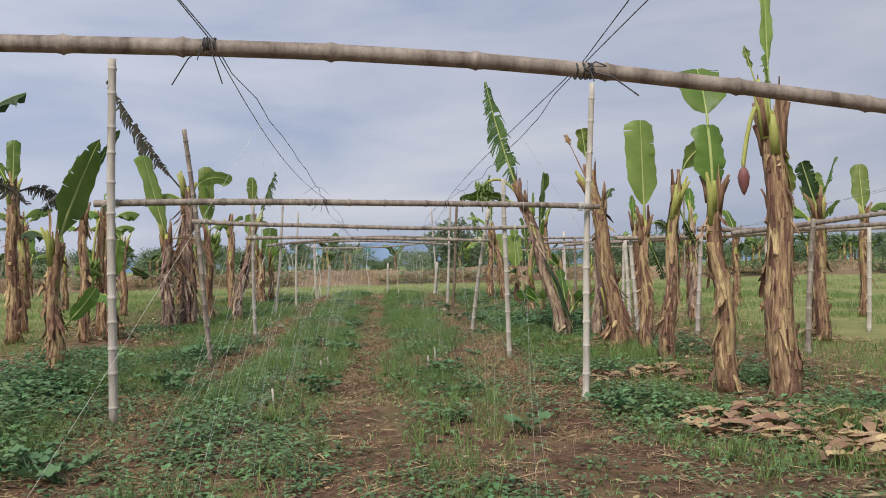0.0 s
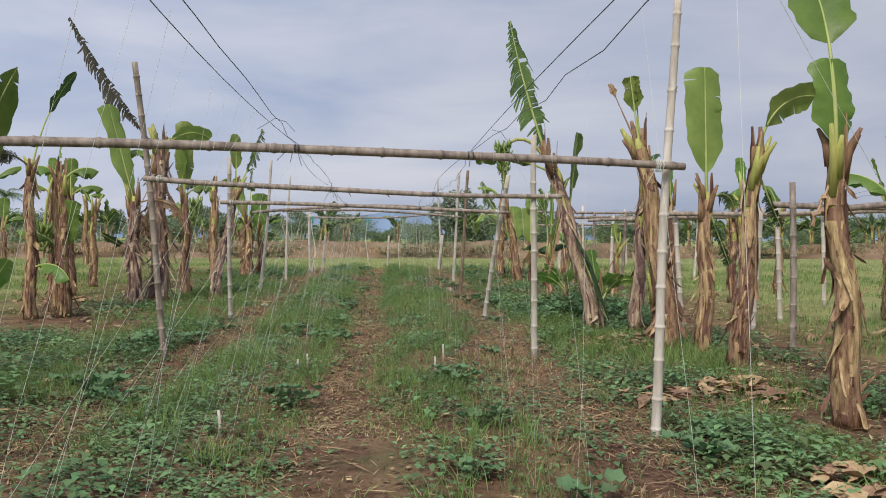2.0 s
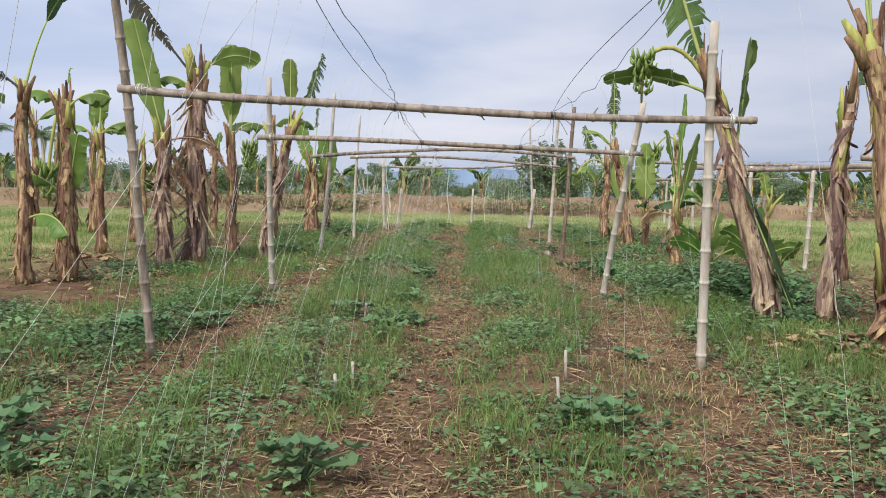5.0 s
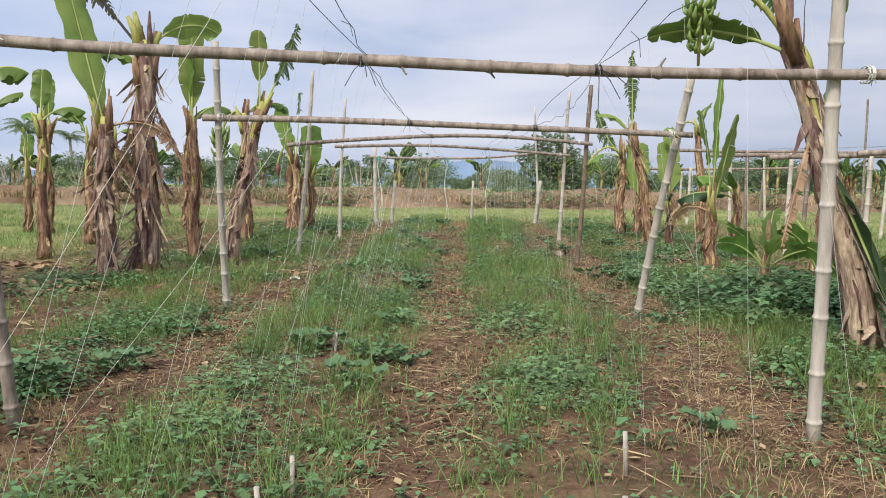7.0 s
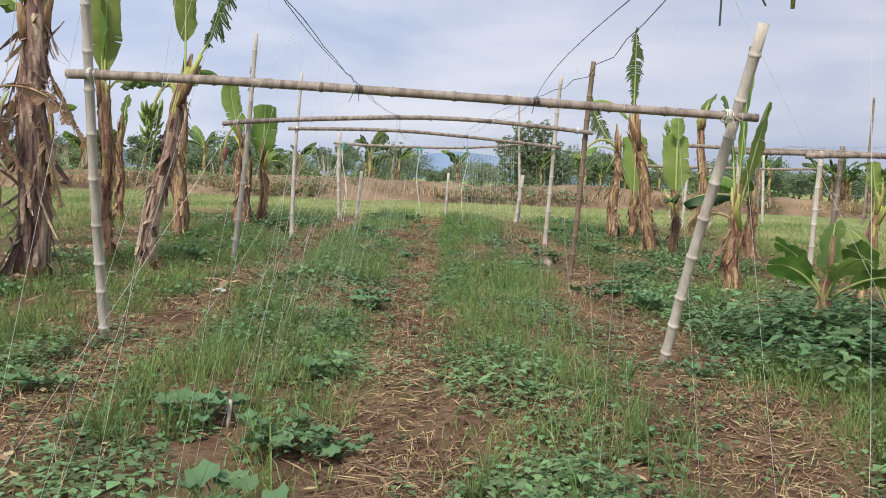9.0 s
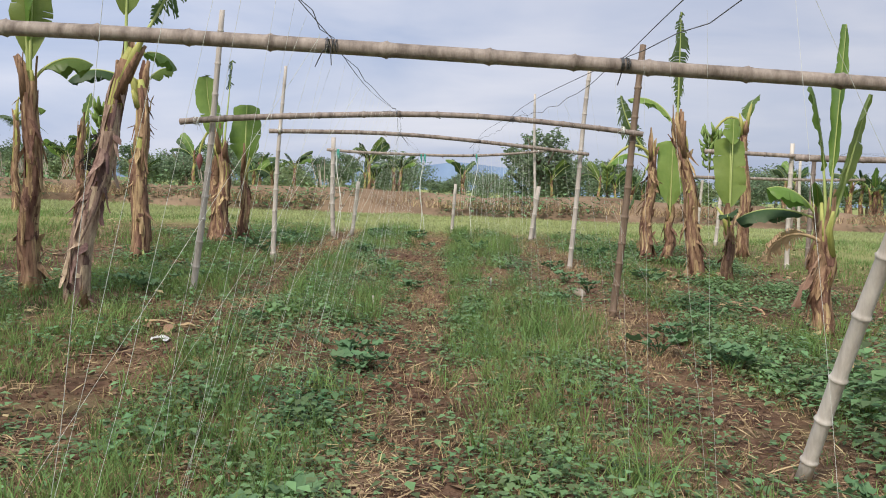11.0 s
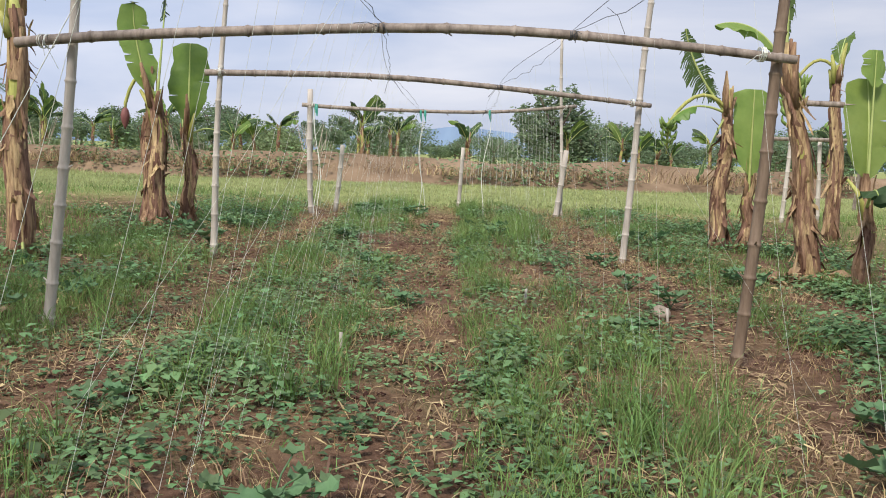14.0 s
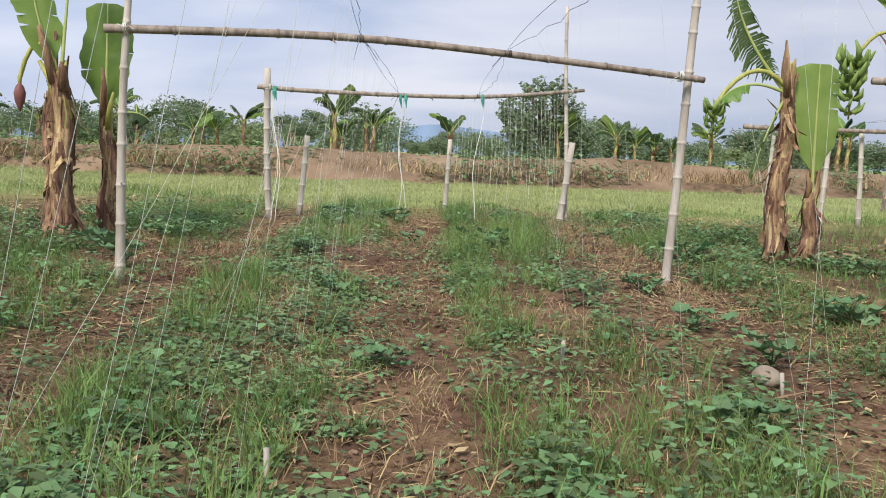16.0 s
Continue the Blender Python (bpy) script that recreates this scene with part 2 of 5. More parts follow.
def array_mesh(name, verts, tris):
    """A mesh of triangles from two arrays."""
    me = bpy.data.meshes.new(name)
    n, k = len(verts), len(tris)
    me.vertices.add(n)
    me.vertices.foreach_set("co", np.ascontiguousarray(verts, dtype=np.float32).ravel())
    me.loops.add(3 * k)
    me.loops.foreach_set("vertex_index", np.ascontiguousarray(tris, dtype=np.int32).ravel())
    me.polygons.add(k)
    me.polygons.foreach_set("loop_start", np.arange(0, 3 * k, 3, dtype=np.int32))
    me.update()
    me.validate()
    return me


def part(name, me, mat, parent=None, label=""):
    ob = new(name, me)
    if mat and not me.materials:
        me.materials.append(mat)
    if parent:
        ob.parent = parent
    if label:
        tagged(ob, label)
    return ob


def tube(points, radii, sides=8, caps=True):
    """Vertices and faces of a tube along points."""
    verts, faces = [], []
    pts = [Vector(p) for p in points]
    ref = Vector((0.31, 0.87, 0.12)).normalized()
    for i, p in enumerate(pts):
        d = (pts[min(i + 1, len(pts) - 1)] - pts[max(i - 1, 0)]).normalized()
        if abs(d.dot(ref)) > 0.97:
            ref = Vector((0.9, 0.1, 0.3)).normalized()
        u = d.cross(ref).normalized()
        v = d.cross(u)
        for k in range(sides):
            a = 2 * math.pi * k / sides
            verts.append(p + (u * math.cos(a) + v * math.sin(a)) * radii[i])
    for i in range(len(pts) - 1):
        for k in range(sides):
            a, b = i * sides + k, i * sides + (k + 1) % sides
            faces.append((a, b, b + sides, a + sides))
    if caps:
        faces.append(tuple(range(sides - 1, -1, -1)))
        faces.append(tuple(range((len(pts) - 1) * sides, len(pts) * sides)))
    return verts, faces


def joined(*pieces):
    verts, faces = [], []
    for v, f in pieces:
        o = len(verts)
        verts += v
        faces += [tuple(i + o for i in q) for q in f]
    return verts, faces


def thing(name, at, label, category, group="", kind=""):
    ob = new(name)
    ob.location = at
    return tagged(ob, label, category, group, kind)


# ---------------------------------------------------------------- terrain
KNOT_Y = [-16.059, 0, 8.029, 16.059, 24.088, 32.117, 48.176, 72.263, 112.41]
KNOT_Z = [0.0, 0.0, -0.014, 0.024, 0.149, 0.341, 0.606, 0.9, 1.0]


def smooth_height(y):
    y = np.asarray(y, dtype=float)
    return sum(np.interp(y + d, KNOT_Y, KNOT_Z) for d in (-4, -2, 0, 2, 4)) / 5


class Field:
    """Smooth value noise over the plan, 0 to 1."""

    def __init__(self, seed, cell):
        self.g, self.cell = np.random.RandomState(seed).rand(128, 128), cell

    def __call__(self, x, y):
        u, v = np.asarray(x) / self.cell + 1000.5, np.asarray(y) / self.cell + 1000.5
        i, j = np.floor(u).astype(int), np.floor(v).astype(int)
        a, b = u - i, v - j
        a, b = a * a * (3 - 2 * a), b * b * (3 - 2 * b)
        g = lambda p, q: self.g[p % 128, q % 128]
        return (g(i, j) * (1 - a) + g(i + 1, j) * a) * (1 - b) + (g(i, j + 1) * (1 - a) + g(i + 1, j + 1) * a) * b


F1, F2, F3, F4, F5 = Field(1, 1.4), Field(2, 0.45), Field(3, 4.0), Field(4, 0.16), Field(5, 0.8)


def height(x, y):
    """The ground's height: gentle rise, low beds along the rows and small unevenness."""
    x, y = np.asarray(x, dtype=float), np.asarray(y, dtype=float)
    near = np.exp(-(np.maximum(np.abs(x) - 10, 0) / 8) ** 2) * np.clip((60 - y) / 16, 0, 1)
    bed = 0.035 * np.cos((x + 0.05) * 2 * math.pi / 2.2)
    return smooth_height(y) + near * ((F1(x, y) - 0.5) * 0.07 + (F2(x, y) - 0.5) * 0.035 + (F4(x, y) - 0.5) * 0.014 - np.where(np.abs(x) < 4, bed, 0) * 0.6)


def gz(x, y):
    return float(height(x, y))


def axis(lo, hi, fine_lo, fine_hi, step, grow=1.22):
    mid = list(np.arange(fine_lo, fine_hi + step / 2, step))
    up, d = [], step
    while (mid[-1] if not up else up[-1]) < hi:
        d *= grow
        up.append((mid[-1] if not up else up[-1]) + d)
    down, d = [], step
    while (mid[0] if not down else down[-1]) > lo:
        d *= grow
        down.append((mid[0] if not down else down[-1]) - d)
    return np.array(down[::-1] + mid + up)


gx, gy = axis(-3500, 3500, -6, 6, 0.07), axis(-600, 4500, 2, 37.5, 0.08)
GX, GY = np.meshgrid(gx, gy)
GV = np.stack([GX, GY, height(GX, GY)], -1).reshape(-1, 3)
nx, ny = len(gx), len(gy)
ii = (np.arange(ny - 1)[:, None] * nx + np.arange(nx - 1)).ravel()
GT = np.concatenate([np.stack([ii, ii + 1, ii + nx + 1], 1), np.stack([ii, ii + nx + 1, ii + nx], 1)])
ground_me = array_mesh("ground", GV, GT)
ground_me.polygons.foreach_set("use_smooth", [True] * len(ground_me.polygons))
ground = tagged(part("ground", ground_me, SOIL), "brown field soil with straw and patchy grass", "ground", kind="structure")


def make_bank():
    xs, prof = np.arange(-75, 75.1, 0.5), [(-1.6, -0.1), (-0.9, 0.25), (-0.2, 0.62), (0.5, 0.8), (1.6, 0.82), (3.0, 0.55), (4.5, -0.1)]
    verts, faces = [], []
    for x in xs:
        for k, (dy, dz) in enumerate(prof):
            y = 46.6 + dy + 1.6 * math.sin(x * 0.06) + 0.35 * math.sin(x * 0.9 + k)
            z = gz(x, y) + dz * (0.55 + 0.55 * float(F3(x, 3.0))) + (0.12 * float(F2(x * 0.6, k * 3.3)) if 0 < k < 6 else 0)
            verts.append((x, y, z))
    n = len(prof)
    for i in range(len(xs) - 1):
        for k in range(n - 1):
            a = i * n + k
            faces.append((a, a + n, a + n + 1, a + 1))
    return tagged(part("earth_bank", raw_mesh("earth_bank", verts, faces, True), BANK), "low earth bank with dry brown grass", "bank", kind="structure")


make_bank()


def make_hills():
    verts, faces, xs = [], [], np.linspace(-1900, 1900, 160)
    for i, x in enumerate(xs):
        h = 34 + 30 * math.exp(-((x + 60) / 330) ** 2) + 16 * math.exp(-((x - 420) / 200) ** 2) + 10 * math.sin(x * 0.006 + 1) + 4 * math.sin(x * 0.023)
        verts += [(x, 2200, -30), (x, 2300 + 60 * math.sin(i), max(h, 8)), (x, 2500, -30)]
    for i in range(len(xs) - 1):
        for k in (0, 1):
            a = i * 3 + k
            faces.append((a, a + 3, a + 4, a + 1))
    return tagged(part("backdrop", raw_mesh("backdrop", verts, faces, True), HILL), "far hills with haze blue in their colour", "hills", kind="structure")


make_hills()


# ---------------------------------------------------------------- bamboo trellis
def bamboo(name, a, b, r0, r1, rng, mat, label, category, group, bow=(0, 0, 0), gap=0.3, cut=True, mid=None):
    """A bamboo culm from a to b, slightly crooked, with swollen nodes; bow: how far its middle stands off the straight line."""
    a, b, bow = Vector(a), Vector(b), Vector(bow)
    length = (b - a).length
    pts, radii, t = [], [], 0.0
    knots, s = [], gap * (0.3 + 0.5 * rng.random())
    while s < length - 0.04:
        knots.append(s / length)
        s += gap * (0.75 + 0.5 * rng.random())
    stops = {0.0: 1.0, 1.0: 0.97}
    for k in knots:
        e = 0.012 / length
        for dk, m in ((-2.2 * e, 0.98), (-0.8 * e, 1.10), (0, 1.22), (0.7 * e, 1.06), (2.4 * e, 0.97)):
            if 0 < k + dk < 1:
                stops[k + dk] = m
    side = (b - a).cross(Vector((0.2, 0.3, 0.9))).normalized()
    up = (b - a).cross(side).normalized()
    w1, w2 = rng.uniform(-1, 1), rng.uniform(-1, 1)
    for k in sorted(stops):
        wob = math.sin(k * length * 2.1 + 5 * w1) * 0.008 * side + math.sin(k * length * 1.7 + 6 * w2) * 0.008 * up
        pts.append(a.lerp(b, k) + bow * (4 * k * (1 - k)) + wob)
        radii.append((r0 + (r1 - r0) * k) * stops[k])
    v, f = tube(pts, radii, 10)
    ob = new(name)
    ob.location = a
    tagged(ob, label, category, group)
    me = raw_mesh("culm", [p - a for p in v], f, True)
    part("culm", me, mat, ob)
    # cut branch stubs at some nodes
    for k in knots:
        if rng.random() < 0.13:
            p = a.lerp(b, k) + bow * (4 * k * (1 - k)) - a
            d = (side * rng.uniform(-1, 1) + up * rng.uniform(-1, 1)).normalized()
            q = (b - a).normalized()
            part("branch_stub", raw_mesh("branch_stub", *tube([p + d * r1 * 0.6, p + d * (r1 + 0.02) + q * 0.012, p + d * (r1 + 0.045) + q * 0.03], [0.008, 0.007, 0.005], 6)), mat, ob)
    return ob


def lashing(parent, at, r, mat, rng, tails=2):
    """Twine wound round a crossing, with loose ends."""
    at = Vector(at) - parent.location
    pieces = []
    for k in range(4):
        o, tilt = rng.uniform(-0.03, 0.03), rng.uniform(-0.5, 0.5)
        ring = [at + Vector((o + 0.4 * tilt * r * math.cos(a), (r * 1.9 + 0.01) * math.cos(a), (r * 1.25) * math.sin(a))) for a in np.linspace(0, 2 * math.pi, 13)]
        pieces.append(tube(ring, [0.0035] * 13, 4, False))
    for k in range(tails):
        d = Vector((rng.uniform(-1, 1), rng.uniform(-0.4, 0.4), rng.uniform(-1.2, 0.1))) * rng.uniform(0.06, 0.2)
        pieces.append(tube([at + Vector((0, -r, 0)), at + Vector((0, -r * 1.5, 0)) + d * 0.5 + Vector((0, 0, 0.02)), at + Vector((0, -r, 0)) + d], [0.0025] * 3, 4, False))
    part("lashing", raw_mesh("lashing", *joined(*pieces)), mat, parent)


RNG = random.Random(11)
# base x, y, top x, top height, foot radius, top radius, material, word
POSTS = [
    (-2.35, 2.93, -2.32, 2.9, 0.045, 0.036, BAMBOO, ""), (2.35, 2.93, 2.38, 3.0, 0.045, 0.036, BAMBOO, ""),
    (-2.44, 8.639, -2.40, 3.62, 0.044, 0.038, BAMBOO_GREY, "pale tall"), (2.43, 9.346, 2.58, 3.50, 0.041, 0.030, BAMBOO_GREY, "pale tall"),
    (-2.52, 13.867, -2.83, 3.70, 0.042, 0.036, BAMBOO, "weathered tall"), (2.24, 13.858, 2.16, 2.85, 0.041, 0.036, BAMBOO_GREY, "pale"),
    (-2.52, 18.45, -2.42, 2.86, 0.041, 0.034, BAMBOO_GREY, "pale"), (2.06, 18.4, 2.36, 2.58, 0.042, 0.040, BAMBOO_GREY, "pale leaning"),
    (-2.78, 23.871, -2.52, 3.28, 0.040, 0.030, BAMBOO_GREY, "pale tall"), (2.05, 23.646, 2.24, 3.06, 0.042, 0.036, BAMBOO_DARK, "dark leaning"),
    (-2.61, 27.597, -2.49, 3.10, 0.042, 0.024, BAMBOO_GREY, "pale tapering"), (2.27, 28.632, 2.44, 3.36, 0.044, 0.036, BAMBOO_GREY, "pale leaning"),
    (-2.42, 33.643, -2.50, 2.22, 0.050, 0.052, BAMBOO_GREY, "thick pale"), (2.27, 34.686, 2.12, 3.48, 0.038, 0.028, BAMBOO_GREY, "pale tall"),
]
for bx, by, tx, top, r0, r1, mat, word in POSTS:
    g = gz(bx, by)
    tilt = {13.858: -0.337, 13.867: -0.241, 18.4: -0.97, 18.45: -0.72}.get(by, RNG.uniform(-0.05, 0.05))
    bamboo("bamboo_post", (bx, by, g - 0.05), (tx, by + tilt, smooth_height(by) + top), r0, r1, RNG, mat,
           " ".join(f"{word} bamboo post set upright in the field soil".split()), "post", "trellis posts",
           bow=(RNG.uniform(-0.02, 0.02), 0, 0))
# short stakes beside the last frame, and small pegs in the beds
for bx, by, tx, top, r in ((-2.09, 34.389, -1.97, 1.24, 0.048), (0.27, 35.144, 0.33, 1.27, 0.042), (2.16, 34.606, 2.3, 1.3, 0.055)):
    bamboo("bamboo_stake", (bx, by, gz(bx, by) - 0.05), (tx, by, smooth_height(by) + top), r, r * 0.92, RNG, BAMBOO_GREY, "short thick bamboo stake beside the trellis", "stake", "short stakes")
for bx, by, top in ((-0.95, 9.314, 0.2), (-0.68, 12.365, 0.2), (0.85, 12.204, 0.2), (-0.66, 23.606, 0.14), (1.94, 25.051, 0.14), (-0.62, 12.767, 0.2), (0.98, 13.007, 0.22), (-0.95, 16.219, 0.16), (0.75, 25.372, 0.16)):
    bamboo("bamboo_peg", (bx, by, gz(bx, by) - 0.03), (bx + RNG.uniform(-0.02, 0.02), by, gz(bx, by) + top), 0.011, 0.012, RNG, BAMBOO_GREY, "small split bamboo peg in the bed", "peg", "pegs")

# left end, right end, radius, sag of the middle, material
BARS = [
    ((-2.55, 2.85, 2.27), (2.55, 2.85, 1.97), 0.033, (0, 0, 0.13), BAMBOO),
    ((-2.62, 8.704, 2.19), (2.62, 9.25, 2.11), 0.037, (0, 0, 0.035), BAMBOO),
    ((-2.75, 13.698, 2.29), (2.52, 13.553, 2.09), 0.037, (0, 0, -0.05), BAMBOO),
    ((-2.6, 17.9, 2.16), (2.4, 17.5, 2.0), 0.037, (0, 0, 0.02), BAMBOO),
    ((-2.95, 23.807, 2.14), (2.27, 23.582, 2.22), 0.037, (0, 0, 0.15), BAMBOO),
    ((-2.70, 27.532, 2.31), (2.48, 28.568, 2.20), 0.037, (-0.2, 0, 0.10), BAMBOO),
    ((-2.63, 33.594, 2.31), (2.45, 34.622, 2.52), 0.037, (0, 0, -0.12), BAMBOO),
]
LEFT_WIRE, RIGHT_WIRE, bar_rows = [], [], []
for a, b, r, bow, mat in BARS:
    bar = bamboo("bamboo_crossbar", a, b, r * 0.98, r * 0.80, RNG, mat, "horizontal bamboo crossbar lashed to the trellis posts", "crossbar", "trellis crossbars", bow=bow, gap=0.42)
    va, vb = Vector(a), Vector(b)

    def on_bar(x):
        k = (x - va.x) / (vb.x - va.x)
        return va.lerp(vb, k) + Vector(bow) * (4 * k * (1 - k))

    for x in (va.x + 0.2, vb.x - 0.22):
        lashing(bar, on_bar(x), r, TWINE, RNG)
    wl, wr = -0.30 - 0.0068 * va.y, 1.0 - 0.0081 * va.y
    for x in (wl, wr):
        lashing(bar, on_bar(x), r * 0.62, WIRE, RNG, 3)
    LEFT_WIRE.append(on_bar(wl) + Vector((0, 0, r)))
    RIGHT_WIRE.append(on_bar(wr) + Vector((0, 0, r)))
    bar_rows.append((va.lerp(vb, 0.5).y, on_bar))


def wire_run(name, stops, label, spread, seed):
    """Two thin wires that sag from bar to bar, crossing now and then, with loose kinks."""
    rng = random.Random(seed)
    ob = thing(name, stops[0], label, "wire")
    for k in (0, 1):
        pts = []
        for i in range(len(stops) - 1):
            p, q = stops[i], stops[i + 1]
            sag, wob = rng.uniform(0.01, 0.05) * (0.5 + k), rng.uniform(-1, 1)
            for s in np.linspace(0, 1, 12, endpoint=False):
                off = spread * (k - 0.5) * math.sin(s * math.pi) * (1 + 0.6 * wob)
                pts.append(p.lerp(q, s) + Vector((off + 0.012 * math.sin(s * 31 + k * 2) * k, 0, -sag * 4 * s * (1 - s) + 0.01 * k * math.sin(s * 40))))
        pts.append(stops[-1])
        part("wire_strand", raw_mesh("wire_strand", *tube([p - stops[0] for p in pts], [0.0019] * len(pts), 4, False)), WIRE, ob)
    for i in range(3):
        p = stops[rng.randrange(1, len(stops) - 1)].lerp(stops[rng.randrange(1, len(stops) - 1)], rng.random())
        p = min((a.lerp(b, 0.8) for a, b in zip(stops, stops[1:])), key=lambda w: (w - p).length)
        d = Vector((rng.uniform(-0.15, 0.15), 0, -rng.uniform(0.05, 0.14)))
        part("loose_end", raw_mesh("loose_end", *tube([p - stops[0], p - stops[0] + d * 0.4 + Vector((0.02, 0, 0.01)), p - stops[0] + d], [0.0015] * 3, 4, False)), WIRE, ob)


behind = Vector((0, -7.2, 0.2))
wire_run("overhead_wire", [LEFT_WIRE[0] + behind] + LEFT_WIRE, "two thin kinked wires strung along the crossbars", 0.09, 5)
wire_run("overhead_wire", [RIGHT_WIRE[0] + behind] + RIGHT_WIRE, "two thin kinked wires strung along the crossbars", 0.12, 6)


def wire_height(stops, y):
    ys = [p.y for p in stops]
    return float(np.interp(y, ys, [p.z for p in stops])), float(np.interp(y, ys, [p.x for p in stops]))


def twine_rows():
    """Training strings from the wires down to the beds: near-upright rows under the wires and a slanting outer row."""
    rng = random.Random(21)
    kinds = (("upright", LEFT_WIRE, -0.85, 0.34, 0.0006), ("upright", RIGHT_WIRE, 1.1, 0.55, 0.0005), ("slanting", LEFT_WIRE, -1.75, 2.3, 0.0010), ("slanting", RIGHT_WIRE, 2.15, 3.2, 0.0007))
    for word, stops, foot, step, r in kinds:
        ob = thing("twine_row", (foot, 4, gz(foot, 4)), f"row of {word} pale training strings tied to the wire", "string", "training strings")
        base, y = ob.location.copy(), 4.2
        while y < 34.686:
            z, x = wire_height(stops, y)
            f = Vector((foot + rng.uniform(-0.22, 0.22), y + rng.uniform(-0.3, 0.3), 0))
            f.z = gz(f.x, f.y) + 0.01
            top = Vector((x, y, z - 0.05))
            m = f.lerp(top, 0.5) + Vector((rng.uniform(-0.03, 0.03), 0, -0.02))
            part("string", raw_mesh("string", *tube([f - base, m - base, top - base], [r] * 3, 3, False)), TWINE, ob)
            y += step * rng.uniform(0.6, 1.5)


twine_rows()


def end_net():
    """Thick white cords and a green string mesh hanging from the last crossbar."""
    rng = random.Random(31)
    on_bar = bar_rows[-1][1]
    ob = thing("hanging_net", on_bar(1.0), "fine string net hung from the last crossbar", "net")
    base = ob.location.copy()
    for x in np.arange(0.42, 2.05, 0.055):
        p = on_bar(x) - Vector((0, 0, 0.04))
        q = Vector((x + rng.uniform(-0.05, 0.05), p.y - 0.2, gz(x, p.y) + rng.uniform(0.2, 0.9)))
        part("string", raw_mesh("string", *tube([p - base, p.lerp(q, 0.5) - base + Vector((0.02, 0, 0)), q - base], [0.0016] * 3, 3, False)), TWINE, ob)
    for x, dx in ((-0.42, -0.08), (-0.5, 0.1), (0.78, -0.1), (-2.38, 0.14), (-2.36, 0.06)):
        p = on_bar(x) - Vector((0, 0, 0.03))
        q = Vector((x + dx, p.y - 0.3, gz(x + dx, p.y - 0.3)))
        mid = [p.lerp(q, s) - q + Vector((0.05 * math.sin(s * 7 + x * 9), 0, 0)) for s in np.linspace(0, 1, 9)]
        rope = part("rope", raw_mesh("rope", *tube([v + q - base for v in mid], [0.0055] * 9, 6)), TWINE, ob, "thick pale rope")
        part("knot", raw_mesh("knot", *tube([w + p - base for w in ( Vector((0, -0.05, 0.05)), Vector((0, -0.06, -0.03)), Vector((0.02, -0.05, -0.16)))], [0.02, 0.024, 0.004], 6)), GREEN_TWINE, rope, "green twine knot")


end_net()

# neighbouring trellis on the right: base x, y, top height
SIDE_POSTS = [(6.7, 12.847, 2.1), (5.7, 13.81, 2.3), (6.4, 16.741, 2.05), (5.3, 17.102, 2.0), (7.34, 17.745, 2.1), (6.0, 20.153, 1.95), (6.68, 23.285, 1.95), (6.27, 25.613, 2.0),
              (6.6, 25.694, 2.1), (6.6, 30.27, 2.35), (6.9, 30.029, 2.1), (7.7, 35.73, 1.7), (6.8, 35.329, 1.75), (10.6, 39.665, 2.4), (10.7, 40.548, 1.8), (7.65, 39.905, 1.65), (9.8, 25.934, 2.1),
              (9.6, 20.555, 2.1), (9.7, 16.38, 2.1), (10.2, 30.19, 2.1), (14.9, 41.752, 4.4), (10.6, 13.088, 2.4)]
for bx, by, top in SIDE_POSTS:
    bamboo("bamboo_post", (bx, by, gz(bx, by) - 0.05), (bx + RNG.uniform(-0.12, 0.16), by, smooth_height(by) + top), 0.046, 0.04, RNG,
           RNG.choice((BAMBOO, BAMBOO_GREY, BAMBOO_GREY)), "pale bamboo post of the neighbouring trellis", "post", "neighbouring trellis posts")
for a, b in (((5.6, 12.927, 1.92), (11.0, 13.048, 2.62)), ((5.4, 13.85, 2.02), (9.4, 14.131, 2.1)), ((4.9, 17.022, 1.98), (10.2, 16.46, 2.1)), ((5.2, 20.194, 1.96), (10.2, 20.475, 2.12)),
             ((5.1, 23.205, 2.0), (9.6, 23.445, 2.1)), ((4.8, 25.653, 2.14), (10.4, 25.934, 2.2)), ((4.9, 30.19, 2.42), (10.6, 30.19, 2.4)), ((5.4, 35.409, 2.1), (10.6, 35.81, 2.2))):
    bamboo("bamboo_crossbar", a, b, 0.042, 0.036, RNG, BAMBOO, "bamboo crossbar of the neighbouring trellis", "crossbar", "neighbouring crossbars", bow=(0, 0, RNG.uniform(-0.06, 0.05)), gap=0.42)
side_run = [Vector((7.6, y, z)) for y, z in ((6.423, 2.9), (13.007, 2.45), (16.861, 2.2), (20.314, 2.2), (25.694, 2.32), (30.27, 2.5), (35.57, 2.25))]
wire_run("overhead_wire", side_run, "two thin wires over the neighbouring trellis", 0.16, 9)


